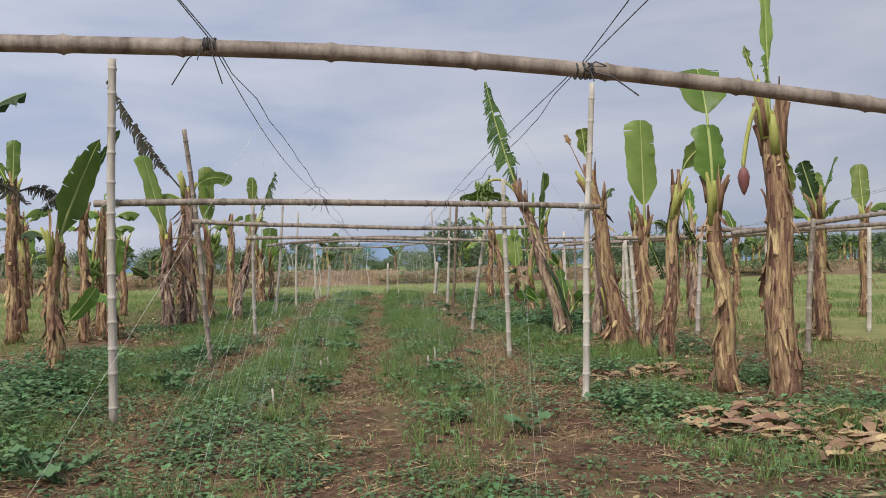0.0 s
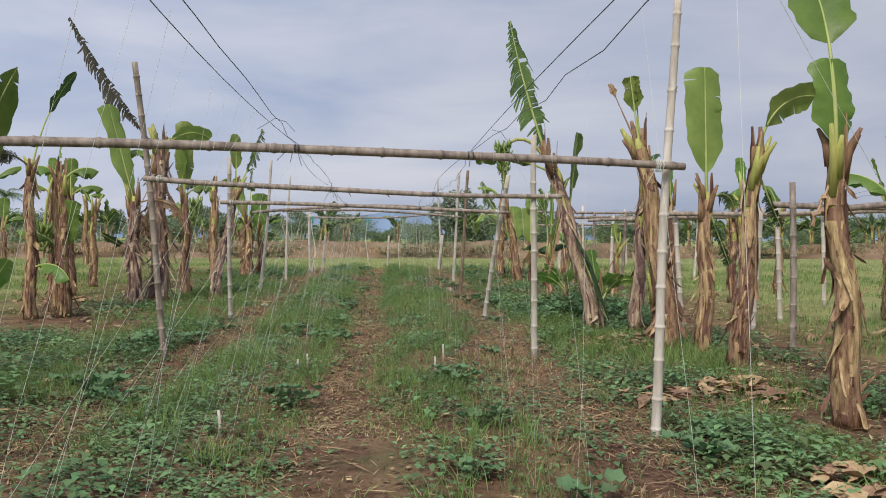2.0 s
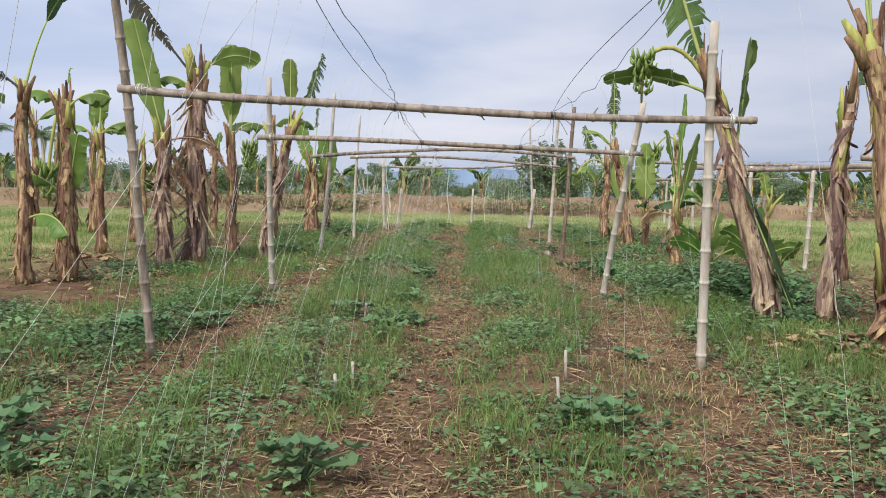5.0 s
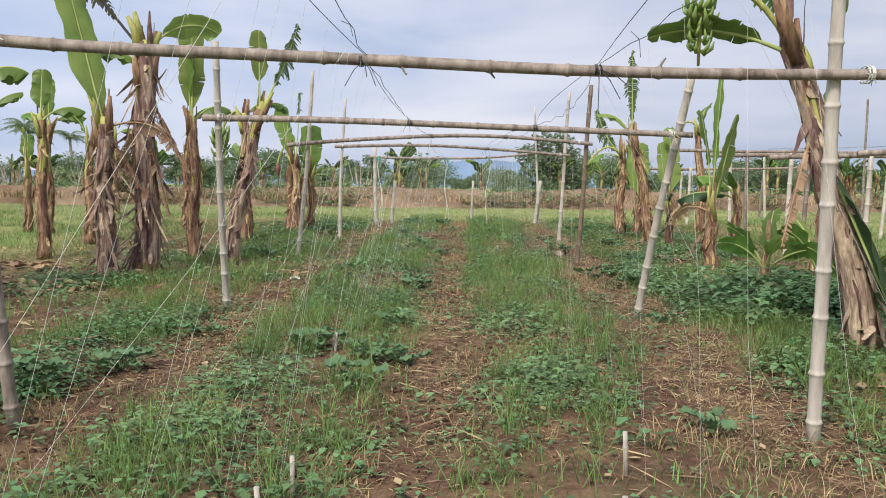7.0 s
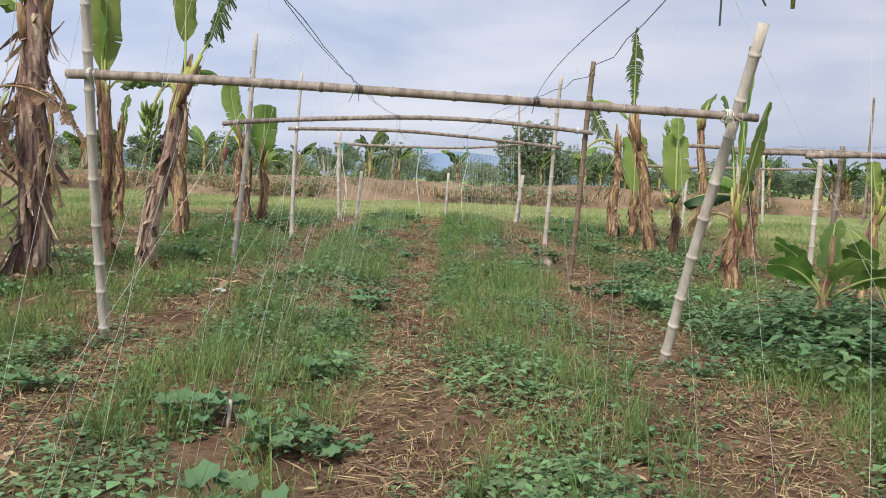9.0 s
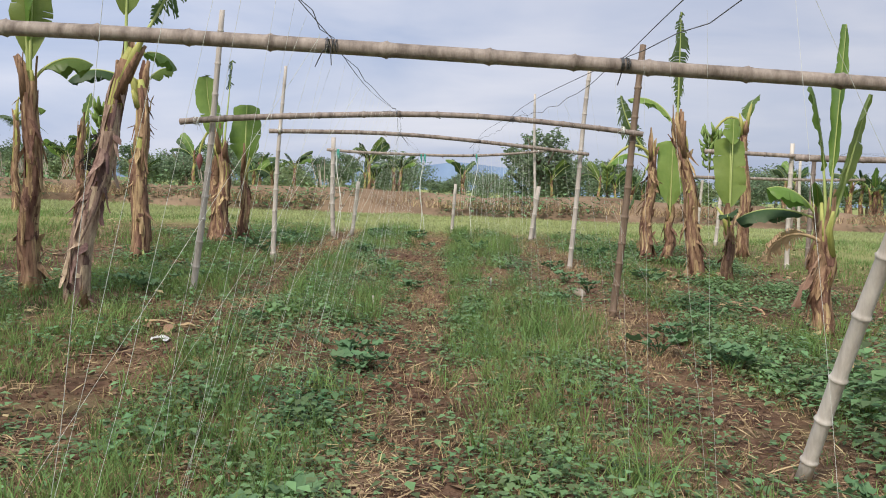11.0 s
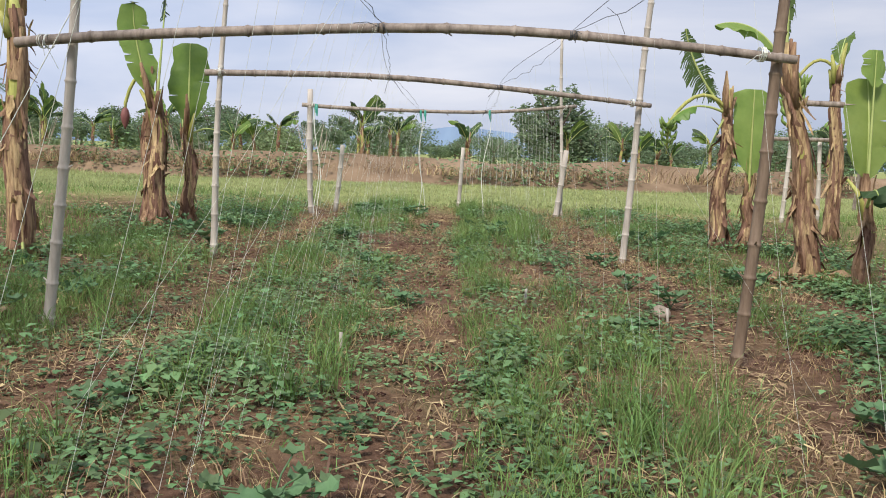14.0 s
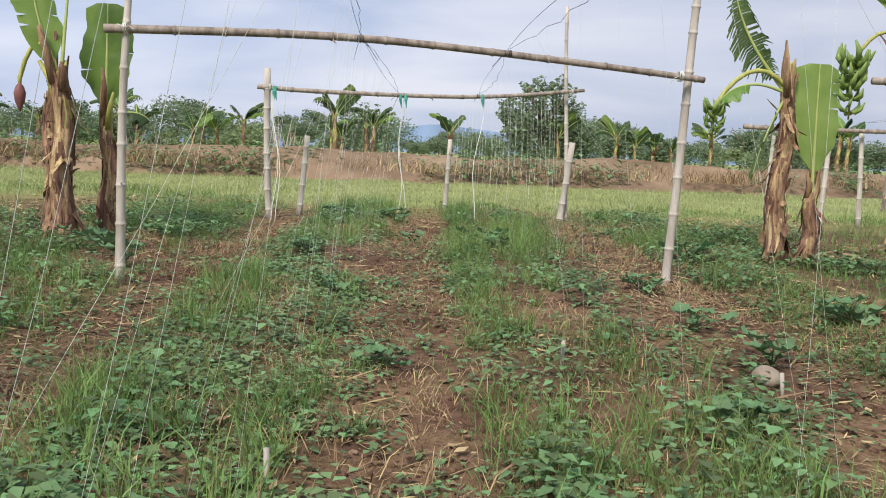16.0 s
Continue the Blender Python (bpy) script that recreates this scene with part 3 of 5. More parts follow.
# ---------------------------------------------------------------- banana plants
def leaf_mesh(base, az, elev, length, width, droop=0.0, twist=0.0, torn=0.0, cut=True, petiole=0.25, rng=None, fold=0.25, curl=0.0, strips=9):
    """Blade and midrib of a leaf. Degrees: az round from +x, elev above level, droop bent down over the length, twist about the midrib;
    torn 0 to 1: how far the blade is split into hanging ribbons; cut: the end is lopped square."""
    rng = rng or random
    n = 22 if torn < 0.3 else 40
    total = petiole + length
    pts, dirs, p = [], [], Vector(base)
    steps = n + 4
    for i in range(steps + 1):
        s = i / steps
        e = radians(elev - droop * s ** 1.5)
        a = radians(az + curl * s)
        d = Vector((math.cos(a) * math.cos(e), math.sin(a) * math.cos(e), math.sin(e)))
        pts.append(p.copy())
        dirs.append(d)
        p = p + d * total / steps
    k0 = max(1, round(steps * petiole / total))
    rib = tube(pts, [0.020 * (1 - 0.75 * i / steps) * (0.7 + width) for i in range(steps + 1)], 6)
    verts, faces = [], []

    lop = rng.uniform(0.86, 0.97)

    def width_at(u):
        w = min(1.0, (u * 3.2 + 0.05) ** 0.75)
        if not cut:
            return w * max(0.03, math.cos(max(0, u - 0.45) / 0.55 * math.pi / 2) ** 0.7)
        return w * (1.0 if u < lop else 1.0 - 0.55 * ((u - lop) / (1 - lop)) ** 2) * (1 - 0.12 * u)

    ph1, ph2, slump = rng.uniform(0, 6), rng.uniform(0, 6), rng.uniform(0.0, 0.35)
    for sgn in (-1, 1):
        prev = None
        rag, sag, swing = 1.0, 0.8, 0.0
        for i in range(k0, steps + 1):
            u = (i - k0) / max(1, steps - k0)
            d = dirs[i]
            flat = d.cross(Vector((0, 0, 1)))
            flat = flat.normalized() if flat.length > 1e-3 else Vector((1, 0, 0))
            norm = flat.cross(d).normalized()
            lat = Matrix.Rotation(radians(twist), 3, d) @ flat
            nrm = Matrix.Rotation(radians(twist), 3, d) @ norm
            w = width * 0.5 * width_at(u) * (1 + 0.06 * math.sin(u * 9 + ph1 * sgn) + 0.03 * math.sin(u * 31 + ph2))
            if sgn > 0:
                w *= 0.92
            if torn > 0.3:
                if rng.random() < 0.55:
                    rag = rng.uniform(0.65, 1.1)
                w *= rag
            hang = torn * 0.75 * w
            a = pts[i]
            b = a + lat * sgn * w * (0.5 if fold > 0 else 0.34) + nrm * fold * w * 0.35 + Vector((0, 0, -hang * 0.15))
            c = a + lat * sgn * w * (1 - 0.3 * torn if fold > 0 else 0.45) + nrm * (fold * (0.25 if fold > 0 else 0.9) - slump * u) * w + Vector((0, 0, -hang)) + nrm * (0.025 * math.sin(u * 12 + ph1 + sgn) + 0.012 * math.sin(u * 33 + ph2))
            if torn > 0.3:
                # each ribbon is its own narrow strip, with a gap to the next
                if i < steps and rng.random() < 0.97:
                    open_end = rng.random() < 0.5
                    if open_end:
                        sag, swing = rng.uniform(0.4, 1.25), rng.uniform(-0.05, 0.05)
                    e = pts[i].lerp(pts[i + 1], 1 - 0.4 * torn * rng.random() if open_end else 1.0)
                    o = len(verts)
                    tip = a + lat * sgn * w * rng.uniform(0.85, 1.0) * (1 - 0.2 * torn) + Vector((swing, swing * 0.6, -hang * sag * rng.uniform(0.9, 1.1)))
                    verts += [a, e, b + (e - a), b, tip + (e - a) * (0.45 if open_end else 0.95), tip]
                    faces += [(o, o + 1, o + 2, o + 3), (o + 3, o + 2, o + 4, o + 5)]
                continue
            o = len(verts)
            verts += [a, b, c]
            split = rng.random() < torn * 1.5 + (0.10 if 0.2 < u < 0.95 else 0)
            if prev is not None:
                q = prev
                faces.append((q, o, o + 1, q + 1))
                if split:
                    # a slit that opens towards the edge
                    vb, vc = verts[q + 1].lerp(b, 0.5), verts[q + 2]
                    sl = rng.uniform(0.02, 0.22)
                    verts += [vb, vc.lerp(c, 0.5 - sl), vc.lerp(c, 0.5 + sl) + nrm * rng.uniform(-0.05, 0.03)]
                    faces += [(q + 1, o + 3, o + 4, q + 2), (o + 3, o + 1, o + 2, o + 5)]
                else:
                    faces.append((q + 1, o + 1, o + 2, q + 2))
            prev = o
    return (verts, faces), rib, pts[-1]


def add_leaf(parent, mat, **kw):
    rng = kw["rng"]
    blade, rib, tip = leaf_mesh(**kw)
    me = raw_mesh("leaf", *blade, True)
    ob = part("leaf", me, mat, parent, {LEAF_WITHER: "withered ragged leaf", LEAF_TAN: "dry tan leaf", LEAF_LIGHT: "light green leaf"}.get(mat, ""))
    part("midrib", raw_mesh("midrib", *rib, True), MIDRIB if mat in (LEAF, LEAF_LIGHT, LEAF_DARK, LEAF_MID) else mat, ob)
    return tip


def stem_path(h, lean, rng, n=12):
    ph = rng.uniform(0, 6)
    return [Vector((lean[0] * (i / n) ** 1.4 + 0.03 * math.sin(i * 0.8 + ph) * (i > 0), lean[1] * (i / n) ** 1.4, h * i / n)) for i in range(n + 1)]


def sheath_strips(path, r0, r1, count, rng, long=0.7, out=0.06):
    """Dry sheaths along a stem: broad peeling ribbons that hug it, with some torn flaps that stand off."""
    verts, faces = [], []
    n, top = len(path) - 1, path[-1].z

    def centre(z):
        k = min(n - 1e-4, max(0.0, z / top * n))
        return path[int(k)].lerp(path[int(k) + 1], k - int(k)), r0 + (r1 - r0) * k / n

    for _ in range(int(count * 2.0)):
        z0 = top * (0.04 + 0.92 * rng.random() ** 1.3)
        a = rng.uniform(0, 2 * math.pi)
        flap = rng.random() < 0.24
        ln = long * rng.uniform(0.10, 0.65)
        if not flap:
            ln *= 2.6
        span = rng.uniform(0.012, 0.050) if flap else rng.uniform(0.015, 0.065)
        up = rng.random() < (0.45 if not flap else 0.15)
        flare = out * rng.uniform(0.4, 2.4) if flap else 0.012 * rng.random()
        segs = 6
        o, sway, twist, lift = len(verts), rng.uniform(-0.9, 0.9) * (1.0 if flap else 0.35), rng.uniform(-1.6, 1.6) if flap else 0, rng.uniform(0.004, 0.016)
        for s in range(segs + 1):
            u = s / segs
            z = max(0.02, z0 + (0.55 if up else -1) * ln * u)
            c, rr = centre(min(z, top))
            ang = a + sway * u * 0.6
            d, t = Vector((math.cos(ang), math.sin(ang), 0)), Vector((-math.sin(ang), math.cos(ang), 0))
            m = Vector((c.x, c.y, z)) + d * (rr + lift + flare * u ** 1.4 + 0.006 * math.sin(u * 7 + a * 3))
            ww = span * (1.0 - 0.6 * u ** 2) * (1 + 0.3 * math.sin(u * 8 + a * 5))
            lat = (t + d * twist * u).normalized()
            verts += [m - lat * ww - d * ww * 0.3, m + d * 0.004, m + lat * ww - d * ww * 0.3]
            if s:
                q = o + 3 * (s - 1)
                faces += [(q, q + 1, q + 4, q + 3), (q + 1, q + 2, q + 5, q + 4)]
    return verts, faces


def stem_mesh(path, r0, r1, rng):
    pts, rad, n = [], [], len(path) - 1
    for i, p in enumerate(path):
        k = i / n
        pts.append(p)
        rad.append((r0 + (r1 - r0) * k) * (1 + 0.06 * math.sin(i * 1.7 + rng.random())) * (1.25 if i == 0 else 1))
    v, f = tube(pts, rad, 12)
    v = [p + Vector((math.cos(p.z * 23 + p.x * 60), math.sin(p.z * 19 + p.y * 60), 0)) * 0.006 for p in v]
    return v, f


FINGER = raw_mesh("fruit", *tube([(0, 0, 0), (0.05, 0, -0.02), (0.10, 0, 0.02), (0.12, 0, 0.10)], [0.010, 0.023, 0.022, 0.006], 7), True)


def add_bunch(parent, at, stalk, tiers, rng, size=1.0):
    """Fruit bunch: tiers of upcurved fingers round a hanging stalk."""
    core = part("bunch_stalk", raw_mesh("bunch_stalk", *tube(stalk, [0.026] * (len(stalk) - 1) + [0.012], 7), True), STEM_GREEN, parent, "bunch of unripe green bananas")
    for k in range(tiers):
        ring = max(5, 11 - k)
        for j in range(ring):
            a = 360 * j / ring + 23 * k + rng.uniform(-9, 9)
            f = part("fruit", FINGER, FRUIT, core)
            f.matrix_basis = pose(at.x, at.y, at.z - 0.105 * size * k + rng.uniform(-0.03, 0.03) * size, rng.uniform(-25, 25), rng.uniform(-30, 14), a) @ Matrix.Translation((0.03, 0, 0)) @ Matrix.Scale(size * rng.uniform(1.0, 1.45) * (1 - 0.08 * k), 4)


def bud_mesh(at, size=1.0):
    at = Vector(at)
    zs = [(0, 0.012), (-0.03, 0.035), (-0.09, 0.052), (-0.16, 0.042), (-0.22, 0.02), (-0.25, 0.004)]
    return tube([at + Vector((0, 0, z * size)) for z, _ in zs], [r * size for _, r in zs], 10)


def banana(x, y, h, r=0.11, lean=(0, 0), leaves=(), skirt=60, dark=False, green_top=True, stubs=4, bunch=None, bud=None, label="", seed=0, long=0.7, out=0.06, group="banana plants"):
    rng = random.Random(seed * 7 + 3)
    ob = thing("banana_plant", (x, y, gz(x, y)), label or "banana plant with dry brown sheaths on its stem", "banana plant", group)
    path = stem_path(h, lean, rng)
    part("pseudostem", raw_mesh("pseudostem", *stem_mesh(path, r, r * 0.62, rng), True), STEM_DRY, ob)
    if green_top:
        top = path[6:]
        part("stem_top", raw_mesh("stem_top", *tube(top + [top[-1] + (top[-1] - top[-2]) * 0.6], [r * 0.70, r * 0.80, r * 0.78, r * 0.74, r * 0.70, r * 0.62, r * 0.52, r * 0.3], 10), True), STEM_GREEN, ob, "yellow-green stem top")
    if skirt:
        part("sheath_skirt", raw_mesh("sheath_skirt", *sheath_strips(path, r, r * 0.62, skirt, rng, long, out), True), SHEATH_DARK if dark else SHEATH, ob, "ragged dry brown sheaths")
    tip = path[-1]
    tdir = (path[-1] - path[-2]).normalized()
    for k in range(stubs):
        a = rng.uniform(0, 6.28)
        d = Vector((math.cos(a), math.sin(a), 0))
        q0 = path[-3].lerp(path[-1], rng.random()) + d * r * 0.5
        ln = rng.uniform(0.25, 0.6)
        q1 = q0 + tdir * ln * 0.6 + d * 0.04
        q2 = q0 + tdir * ln + d * rng.uniform(0.06, 0.16)
        part("cut_petiole", raw_mesh("cut_petiole", *tube([q0, q1, q2], [r * 0.46, r * 0.36, r * 0.16], 7), True), rng.choice((STEM_GREEN, STEM_DRY)), ob, "lopped leaf stalk")
    for lf in leaves:
        az, elev, ln, w, *rest = lf
        kw = dict(droop=0.0, twist=None, torn=0.0, cut=True, petiole=0.25, fold=0.25, curl=0.0, mat=LEAF, at=1.0)
        kw.update(rest[0] if rest else {})
        mat, at = kw.pop("mat"), kw.pop("at")
        if elev > 0 and kw["torn"] == 0:
            if kw["droop"] >= 60 and kw["fold"] == 0.25:
                kw.update(fold=-0.9, twist=-15 * math.cos(radians(az)))
            kw["droop"] = min(kw["droop"], 95)
        if kw["twist"] is None:
            kw["twist"] = -62 * math.cos(radians(az)) if elev > 0 else -30 * math.cos(radians(az))
        i = min(len(path) - 2, int(at * (len(path) - 1)))
        base = path[i].lerp(path[i + 1], at * (len(path) - 1) - i) - tdir * 0.05
        add_leaf(ob, mat, base=base, az=az, elev=elev, length=ln, width=w, rng=rng, **kw)
    for item, kind in ((bunch, "fruit"), (bud, "bud")):
        if not item:
            continue
        dx, dy, z, size = item
        end = Vector((dx, dy, z))
        arc = [tip.lerp(end, s) + Vector((0, 0, (0.30 if kind == "fruit" else 0.38) * math.sin(s * math.pi) ** 0.8)) for s in np.linspace(0, 1, 8)]
        stalk = arc + [end + Vector((0, 0, -0.1 - (0.45 * size if kind == "fruit" else 0)))]
        if kind == "fruit":
            add_bunch(ob, end, stalk, 5, rng, size)
        else:
            part("fruit_stalk", raw_mesh("fruit_stalk", *tube(stalk, [0.024] * 8 + [0.014], 7), True), STEM_GREEN, ob)
            part("flower_bud", raw_mesh("flower_bud", *bud_mesh(end - Vector((0, 0, 0.05)), size), True), BUD, ob, "purple banana flower bud")
    return ob


DK = dict(mat=LEAF_DARK)
LT = dict(mat=LEAF_LIGHT)
BANANAS = [
    # right row
    dict(x=4.42, y=8.75, h=2.95, r=0.14, skirt=240, long=0.9, out=0.035, lean=(-0.05, 0), stubs=14, green_top=True, leaves=[(90, 88, 0.9, 0.14, dict(mat=LEAF_LIGHT, petiole=0.7, fold=0.9)), (120, 86, 0.5, 0.18, dict(mat=LEAF_LIGHT, petiole=0.3, fold=0.9)), (150, 75, 0.25, 0.08, dict(mat=LEAF_LIGHT, petiole=0.7)),
         (-5, -74, 0.6, 0.26, dict(mat=LEAF_LIGHT, petiole=0.1))], bud=(-0.40, -0.05, 2.55, 1.2), label="tall banana plant with thick hanging brown sheaths"),
    dict(x=4.17, y=9.62, h=2.2, r=0.10, skirt=80, lean=(-0.14, 0), stubs=7, leaves=[(95, 87, 0.75, 0.42, dict(petiole=0.2, fold=0.5, droop=10)), (85, 88, 0.7, 0.56, dict(petiole=1.1, mat=LEAF, droop=40, fold=0.4)), (200, -60, 0.3, 0.12, dict(mat=LEAF_TAN))],
         label="banana plant with folded green leaves above a yellow stem"),
    dict(x=4.34, y=12.3, h=2.4, r=0.10, skirt=90, lean=(0.18, 0), stubs=6, leaves=[(10, 84, 0.8, 0.42, dict(mat=LEAF_LIGHT, droop=160, petiole=0.5, fold=0.3)), (20, -60, 0.5, 0.2, dict(mat=LEAF_DARK, torn=0.6))]),
    dict(x=4.30, y=16.38, h=2.55, r=0.09, skirt=60, dark=True, lean=(0.15, 0), leaves=[(60, 40, 0.4, 0.25, DK)], label="brown banana stem with few remaining leaves"),
    dict(x=4.16, y=14.292, h=2.75, r=0.14, skirt=120, lean=(-0.42, 0), stubs=4, leaves=[(155, 82, 0.5, 0.34, dict(mat=LEAF_LIGHT, petiole=0.55, fold=0.7)), (168, 66, 0.18, 0.10, dict(mat=LEAF_TAN, petiole=0.85)), (120, 84, 0.4, 0.18, dict(mat=LEAF_LIGHT, petiole=0.6, fold=0.9))],
         label="leaning banana plant with a lopped yellow-green crown"),
    dict(x=4.50, y=13.85, h=2.05, r=0.10, skirt=70, stubs=6, leaves=[(95, 87, 1.42, 0.60, dict(mat=LEAF_LIGHT, petiole=0.4, fold=0.3)), (30, 40, 0.4, 0.25, dict(mat=LEAF_MID, torn=0.6, droop=110)), (-20, -70, 0.6, 0.25, dict(mat=LEAF_DARK, torn=0.5))], label="banana plant with one broad upright light green leaf"),
    dict(x=4.05, y=14.453, h=0.6, r=0.10, skirt=26, green_top=False, stubs=3, label="short cut banana stump with peeling sheaths"),
    dict(x=3.60, y=16.299, h=2.6, r=0.13, skirt=110, dark=True, lean=(-0.72, 0), stubs=4, long=0.9, leaves=[(160, 71, 2.2, 0.74, dict(torn=0.75, mat=LEAF_MID, cut=False, petiole=0.35, droop=-8)), (178, 24, 0.95, 0.34, dict(droop=46, fold=0.9, petiole=0.3, mat=LEAF, twist=25)),
         (30, 82, 1.15, 0.44, dict(mat=LEAF, petiole=0.25, at=0.72)), (-40, -66, 1.5, 0.42, dict(mat=LEAF_DARK, at=0.72, cut=False, fold=0.9)), (-10, -70, 1.2, 0.4, dict(mat=LEAF_MID, torn=0.7, at=0.62, cut=False)), (200, -75, 0.9, 0.3, dict(mat=LEAF_TAN, torn=0.6, at=0.8, cut=False))],
         bunch=(-1.48, 0.0, 2.92, 0.8), label="leaning banana plant with a ragged tall leaf and fruit"),
    dict(x=3.9, y=17.102, h=0.4, r=0.06, skirt=14, leaves=[(110, 75, 0.7, 0.3, dict(petiole=0.3)), (160, 65, 0.45, 0.22, dict(droop=40)), (30, 60, 0.5, 0.26, dict(droop=50))], stubs=0, label="young banana sucker with broad leaves"),
    dict(x=4.12, y=22.964, h=1.0, r=0.10, skirt=44, stubs=3, leaves=[(15, 76, 1.35, 0.60, dict(mat=LEAF_LIGHT, twist=-48, petiole=0.3, cut=False)), (60, 80, 1.7, 0.17, dict(petiole=0.7, fold=1.2)), (120, 85, 0.9, 0.34, dict(mat=LEAF, petiole=0.8, droop=15)), (200, -60, 0.5, 0.25, dict(mat=LEAF_TAN)), (190, 30, 0.6, 0.4, dict(mat=LEAF_TAN, droop=120, torn=0.6))],
         label="banana plant with three upright green leaves"),
    dict(x=4.05, y=27.299, h=2.3, r=0.11, skirt=90, lean=(-0.42, 0), stubs=7, leaves=[(95, 86, 1.5, 0.40, dict(torn=0.65, mat=LEAF_MID, cut=False, petiole=0.4)), (170, 70, 0.8, 0.2, dict(droop=150, mat=LEAF_LIGHT)), (200, -80, 0.6, 0.3, dict(mat=LEAF_TAN, at=0.3))],
         label="banana plant with ragged leaf and lopped crown"),
    dict(x=4.3, y=26.6, h=0.95, r=0.08, skirt=20, stubs=2, leaves=[(90, 86, 1.05, 0.52, dict(petiole=0.3, droop=14, fold=0.2, mat=LEAF_LIGHT)), (250, 30, 0.7, 0.3, dict(droop=50, mat=LEAF_DARK)), (100, 88, 0.4, 0.34, dict(mat=LEAF_LIGHT, petiole=1.2))]),
    dict(x=3.86, y=30.05, h=1.95, r=0.10, skirt=90, lean=(0.05, 0), stubs=3, green_top=False, leaves=[(160, 50, 1.15, 0.62, dict(torn=0.6, mat=LEAF_MID, cut=False, droop=-30, petiole=0.2)), (185, 22, 0.4, 0.34, dict(droop=80, mat=LEAF, petiole=0.45)), (200, -60, 0.8, 0.22, dict(mat=LEAF_MID, droop=20)), (120, -80, 0.5, 0.2, dict(mat=LEAF_TAN, torn=0.6, at=0.5))],
         bunch=(-0.78, 0, 1.72, 0.7), label="brown banana plant with a small fruit bunch"),
    dict(x=4.33, y=30.2, h=0.85, r=0.09, skirt=44, stubs=2, leaves=[(95, 88, 1.2, 0.66, dict(mat=LEAF_LIGHT, petiole=0.3, fold=0.15))], label="banana plant with one broad upright leaf"),
    dict(x=6.35, y=31.956, h=2.7, r=0.11, skirt=60, lean=(-0.15, 0), stubs=4, leaves=[(60, 60, 0.9, 0.4, dict(droop=50))], bunch=(-0.78, 0.1, 2.5, 1.45), label="banana plant bearing a large green bunch"),
    dict(x=5.75, y=26.978, h=1.1, r=0.10, skirt=50, stubs=3, leaves=[(200, 50, 0.9, 0.5, dict(droop=70)), (170, 20, 1.0, 0.4, dict(droop=60, mat=LEAF_DARK)), (240, 60, 0.7, 0.4, dict(droop=60))]),
    dict(x=3.75, y=19.35, h=0.45, r=0.07, skirt=10, stubs=0, leaves=[(200, 50, 0.55, 0.26, dict(droop=60, fold=0.4)), (140, 66, 0.5, 0.26, dict(droop=50, fold=0.4)), (330, 45, 0.5, 0.25, dict(droop=60, fold=0.4)), (270, 55, 0.6, 0.3, dict(droop=55, fold=0.4, mat=LEAF_LIGHT)), (60, 74, 0.6, 0.28, dict(droop=35, fold=0.4))], label="low banana sucker with glossy spreading leaves"),
    dict(x=4.6, y=19.752, h=0.4, r=0.06, skirt=10, stubs=1, leaves=[(210, 60, 0.55, 0.27, dict(droop=55, fold=0.4, petiole=0.4)), (100, 66, 0.5, 0.26, dict(droop=50, fold=0.4, mat=LEAF_LIGHT, petiole=0.5)), (340, 50, 0.5, 0.26, dict(droop=60, fold=0.4, mat=LEAF_LIGHT)), (280, 55, 0.6, 0.27, dict(droop=55, fold=0.4))], label="low banana sucker with glossy spreading leaves"),
    dict(x=5.4, y=21.92, h=1.2, r=0.07, skirt=16, stubs=4, lean=(0.1, 0), leaves=[(160, 80, 0.4, 0.2, LT)]),
    # left row
    dict(x=-4.75, y=9.876, h=2.6, r=0.14, skirt=110, lean=(0.15, 0), stubs=4, leaves=[(85, 86, 1.3, 0.42, dict(mat=LEAF_LIGHT, petiole=0.4)), (110, 82, 0.6, 0.4, dict(droop=40, petiole=0.2)), (0, 10, 0.7, 0.36, dict(mat=LEAF_WITHER, torn=0.6, cut=False, droop=70)), (25, 76, 0.5, 0.2, dict(petiole=0.9, droop=60, mat=LEAF_DARK))]),
    dict(x=-7.35, y=18.146, h=3.1, r=0.13, skirt=90, stubs=6, leaves=[(45, 30, 1.0, 0.5, dict(torn=0.7, mat=LEAF_WITHER, droop=120, cut=False)), (100, 82, 0.9, 0.3, dict(torn=0.0)), (160, 60, 0.6, 0.4, {})]),
    dict(x=-4.25, y=12.0, h=1.9, r=0.11, skirt=90, stubs=4, leaves=[(25, 72, 1.45, 0.56, dict(petiole=0.2, twist=-50, droop=8, cut=False)), (150, 50, 0.5, 0.3, dict(mat=LEAF_DARK, droop=80)), (60, 84, 0.5, 0.25, dict(petiole=0.9, droop=30)), (15, 42, 0.55, 0.26, dict(at=0.4, mat=LEAF, droop=-20))], label="banana plant with one huge slanting green leaf"),
    dict(x=-6.0, y=18.387, h=2.7, r=0.10, skirt=70, stubs=4, leaves=[(-30, 20, 0.8, 0.4, dict(at=0.35, droop=80)), (40, 78, 0.9, 0.3, dict(mat=LEAF_DARK, petiole=1.1, droop=30)), (200, 50, 0.7, 0.4, dict(torn=0.7, mat=LEAF_WITHER, droop=120, cut=False))]),
    dict(x=-5.62, y=18.869, h=2.5, r=0.12, skirt=100, stubs=4, leaves=[(180, 60, 0.45, 0.4, dict(droop=100)), (20, 55, 0.5, 0.45, dict(droop=100)), (-20, 78, 0.9, 0.36, dict(at=0.42, mat=LEAF)), (200, 50, 0.6, 0.3, dict(at=0.5, droop=60))], label="banana plant with short drooping leaf ends"),
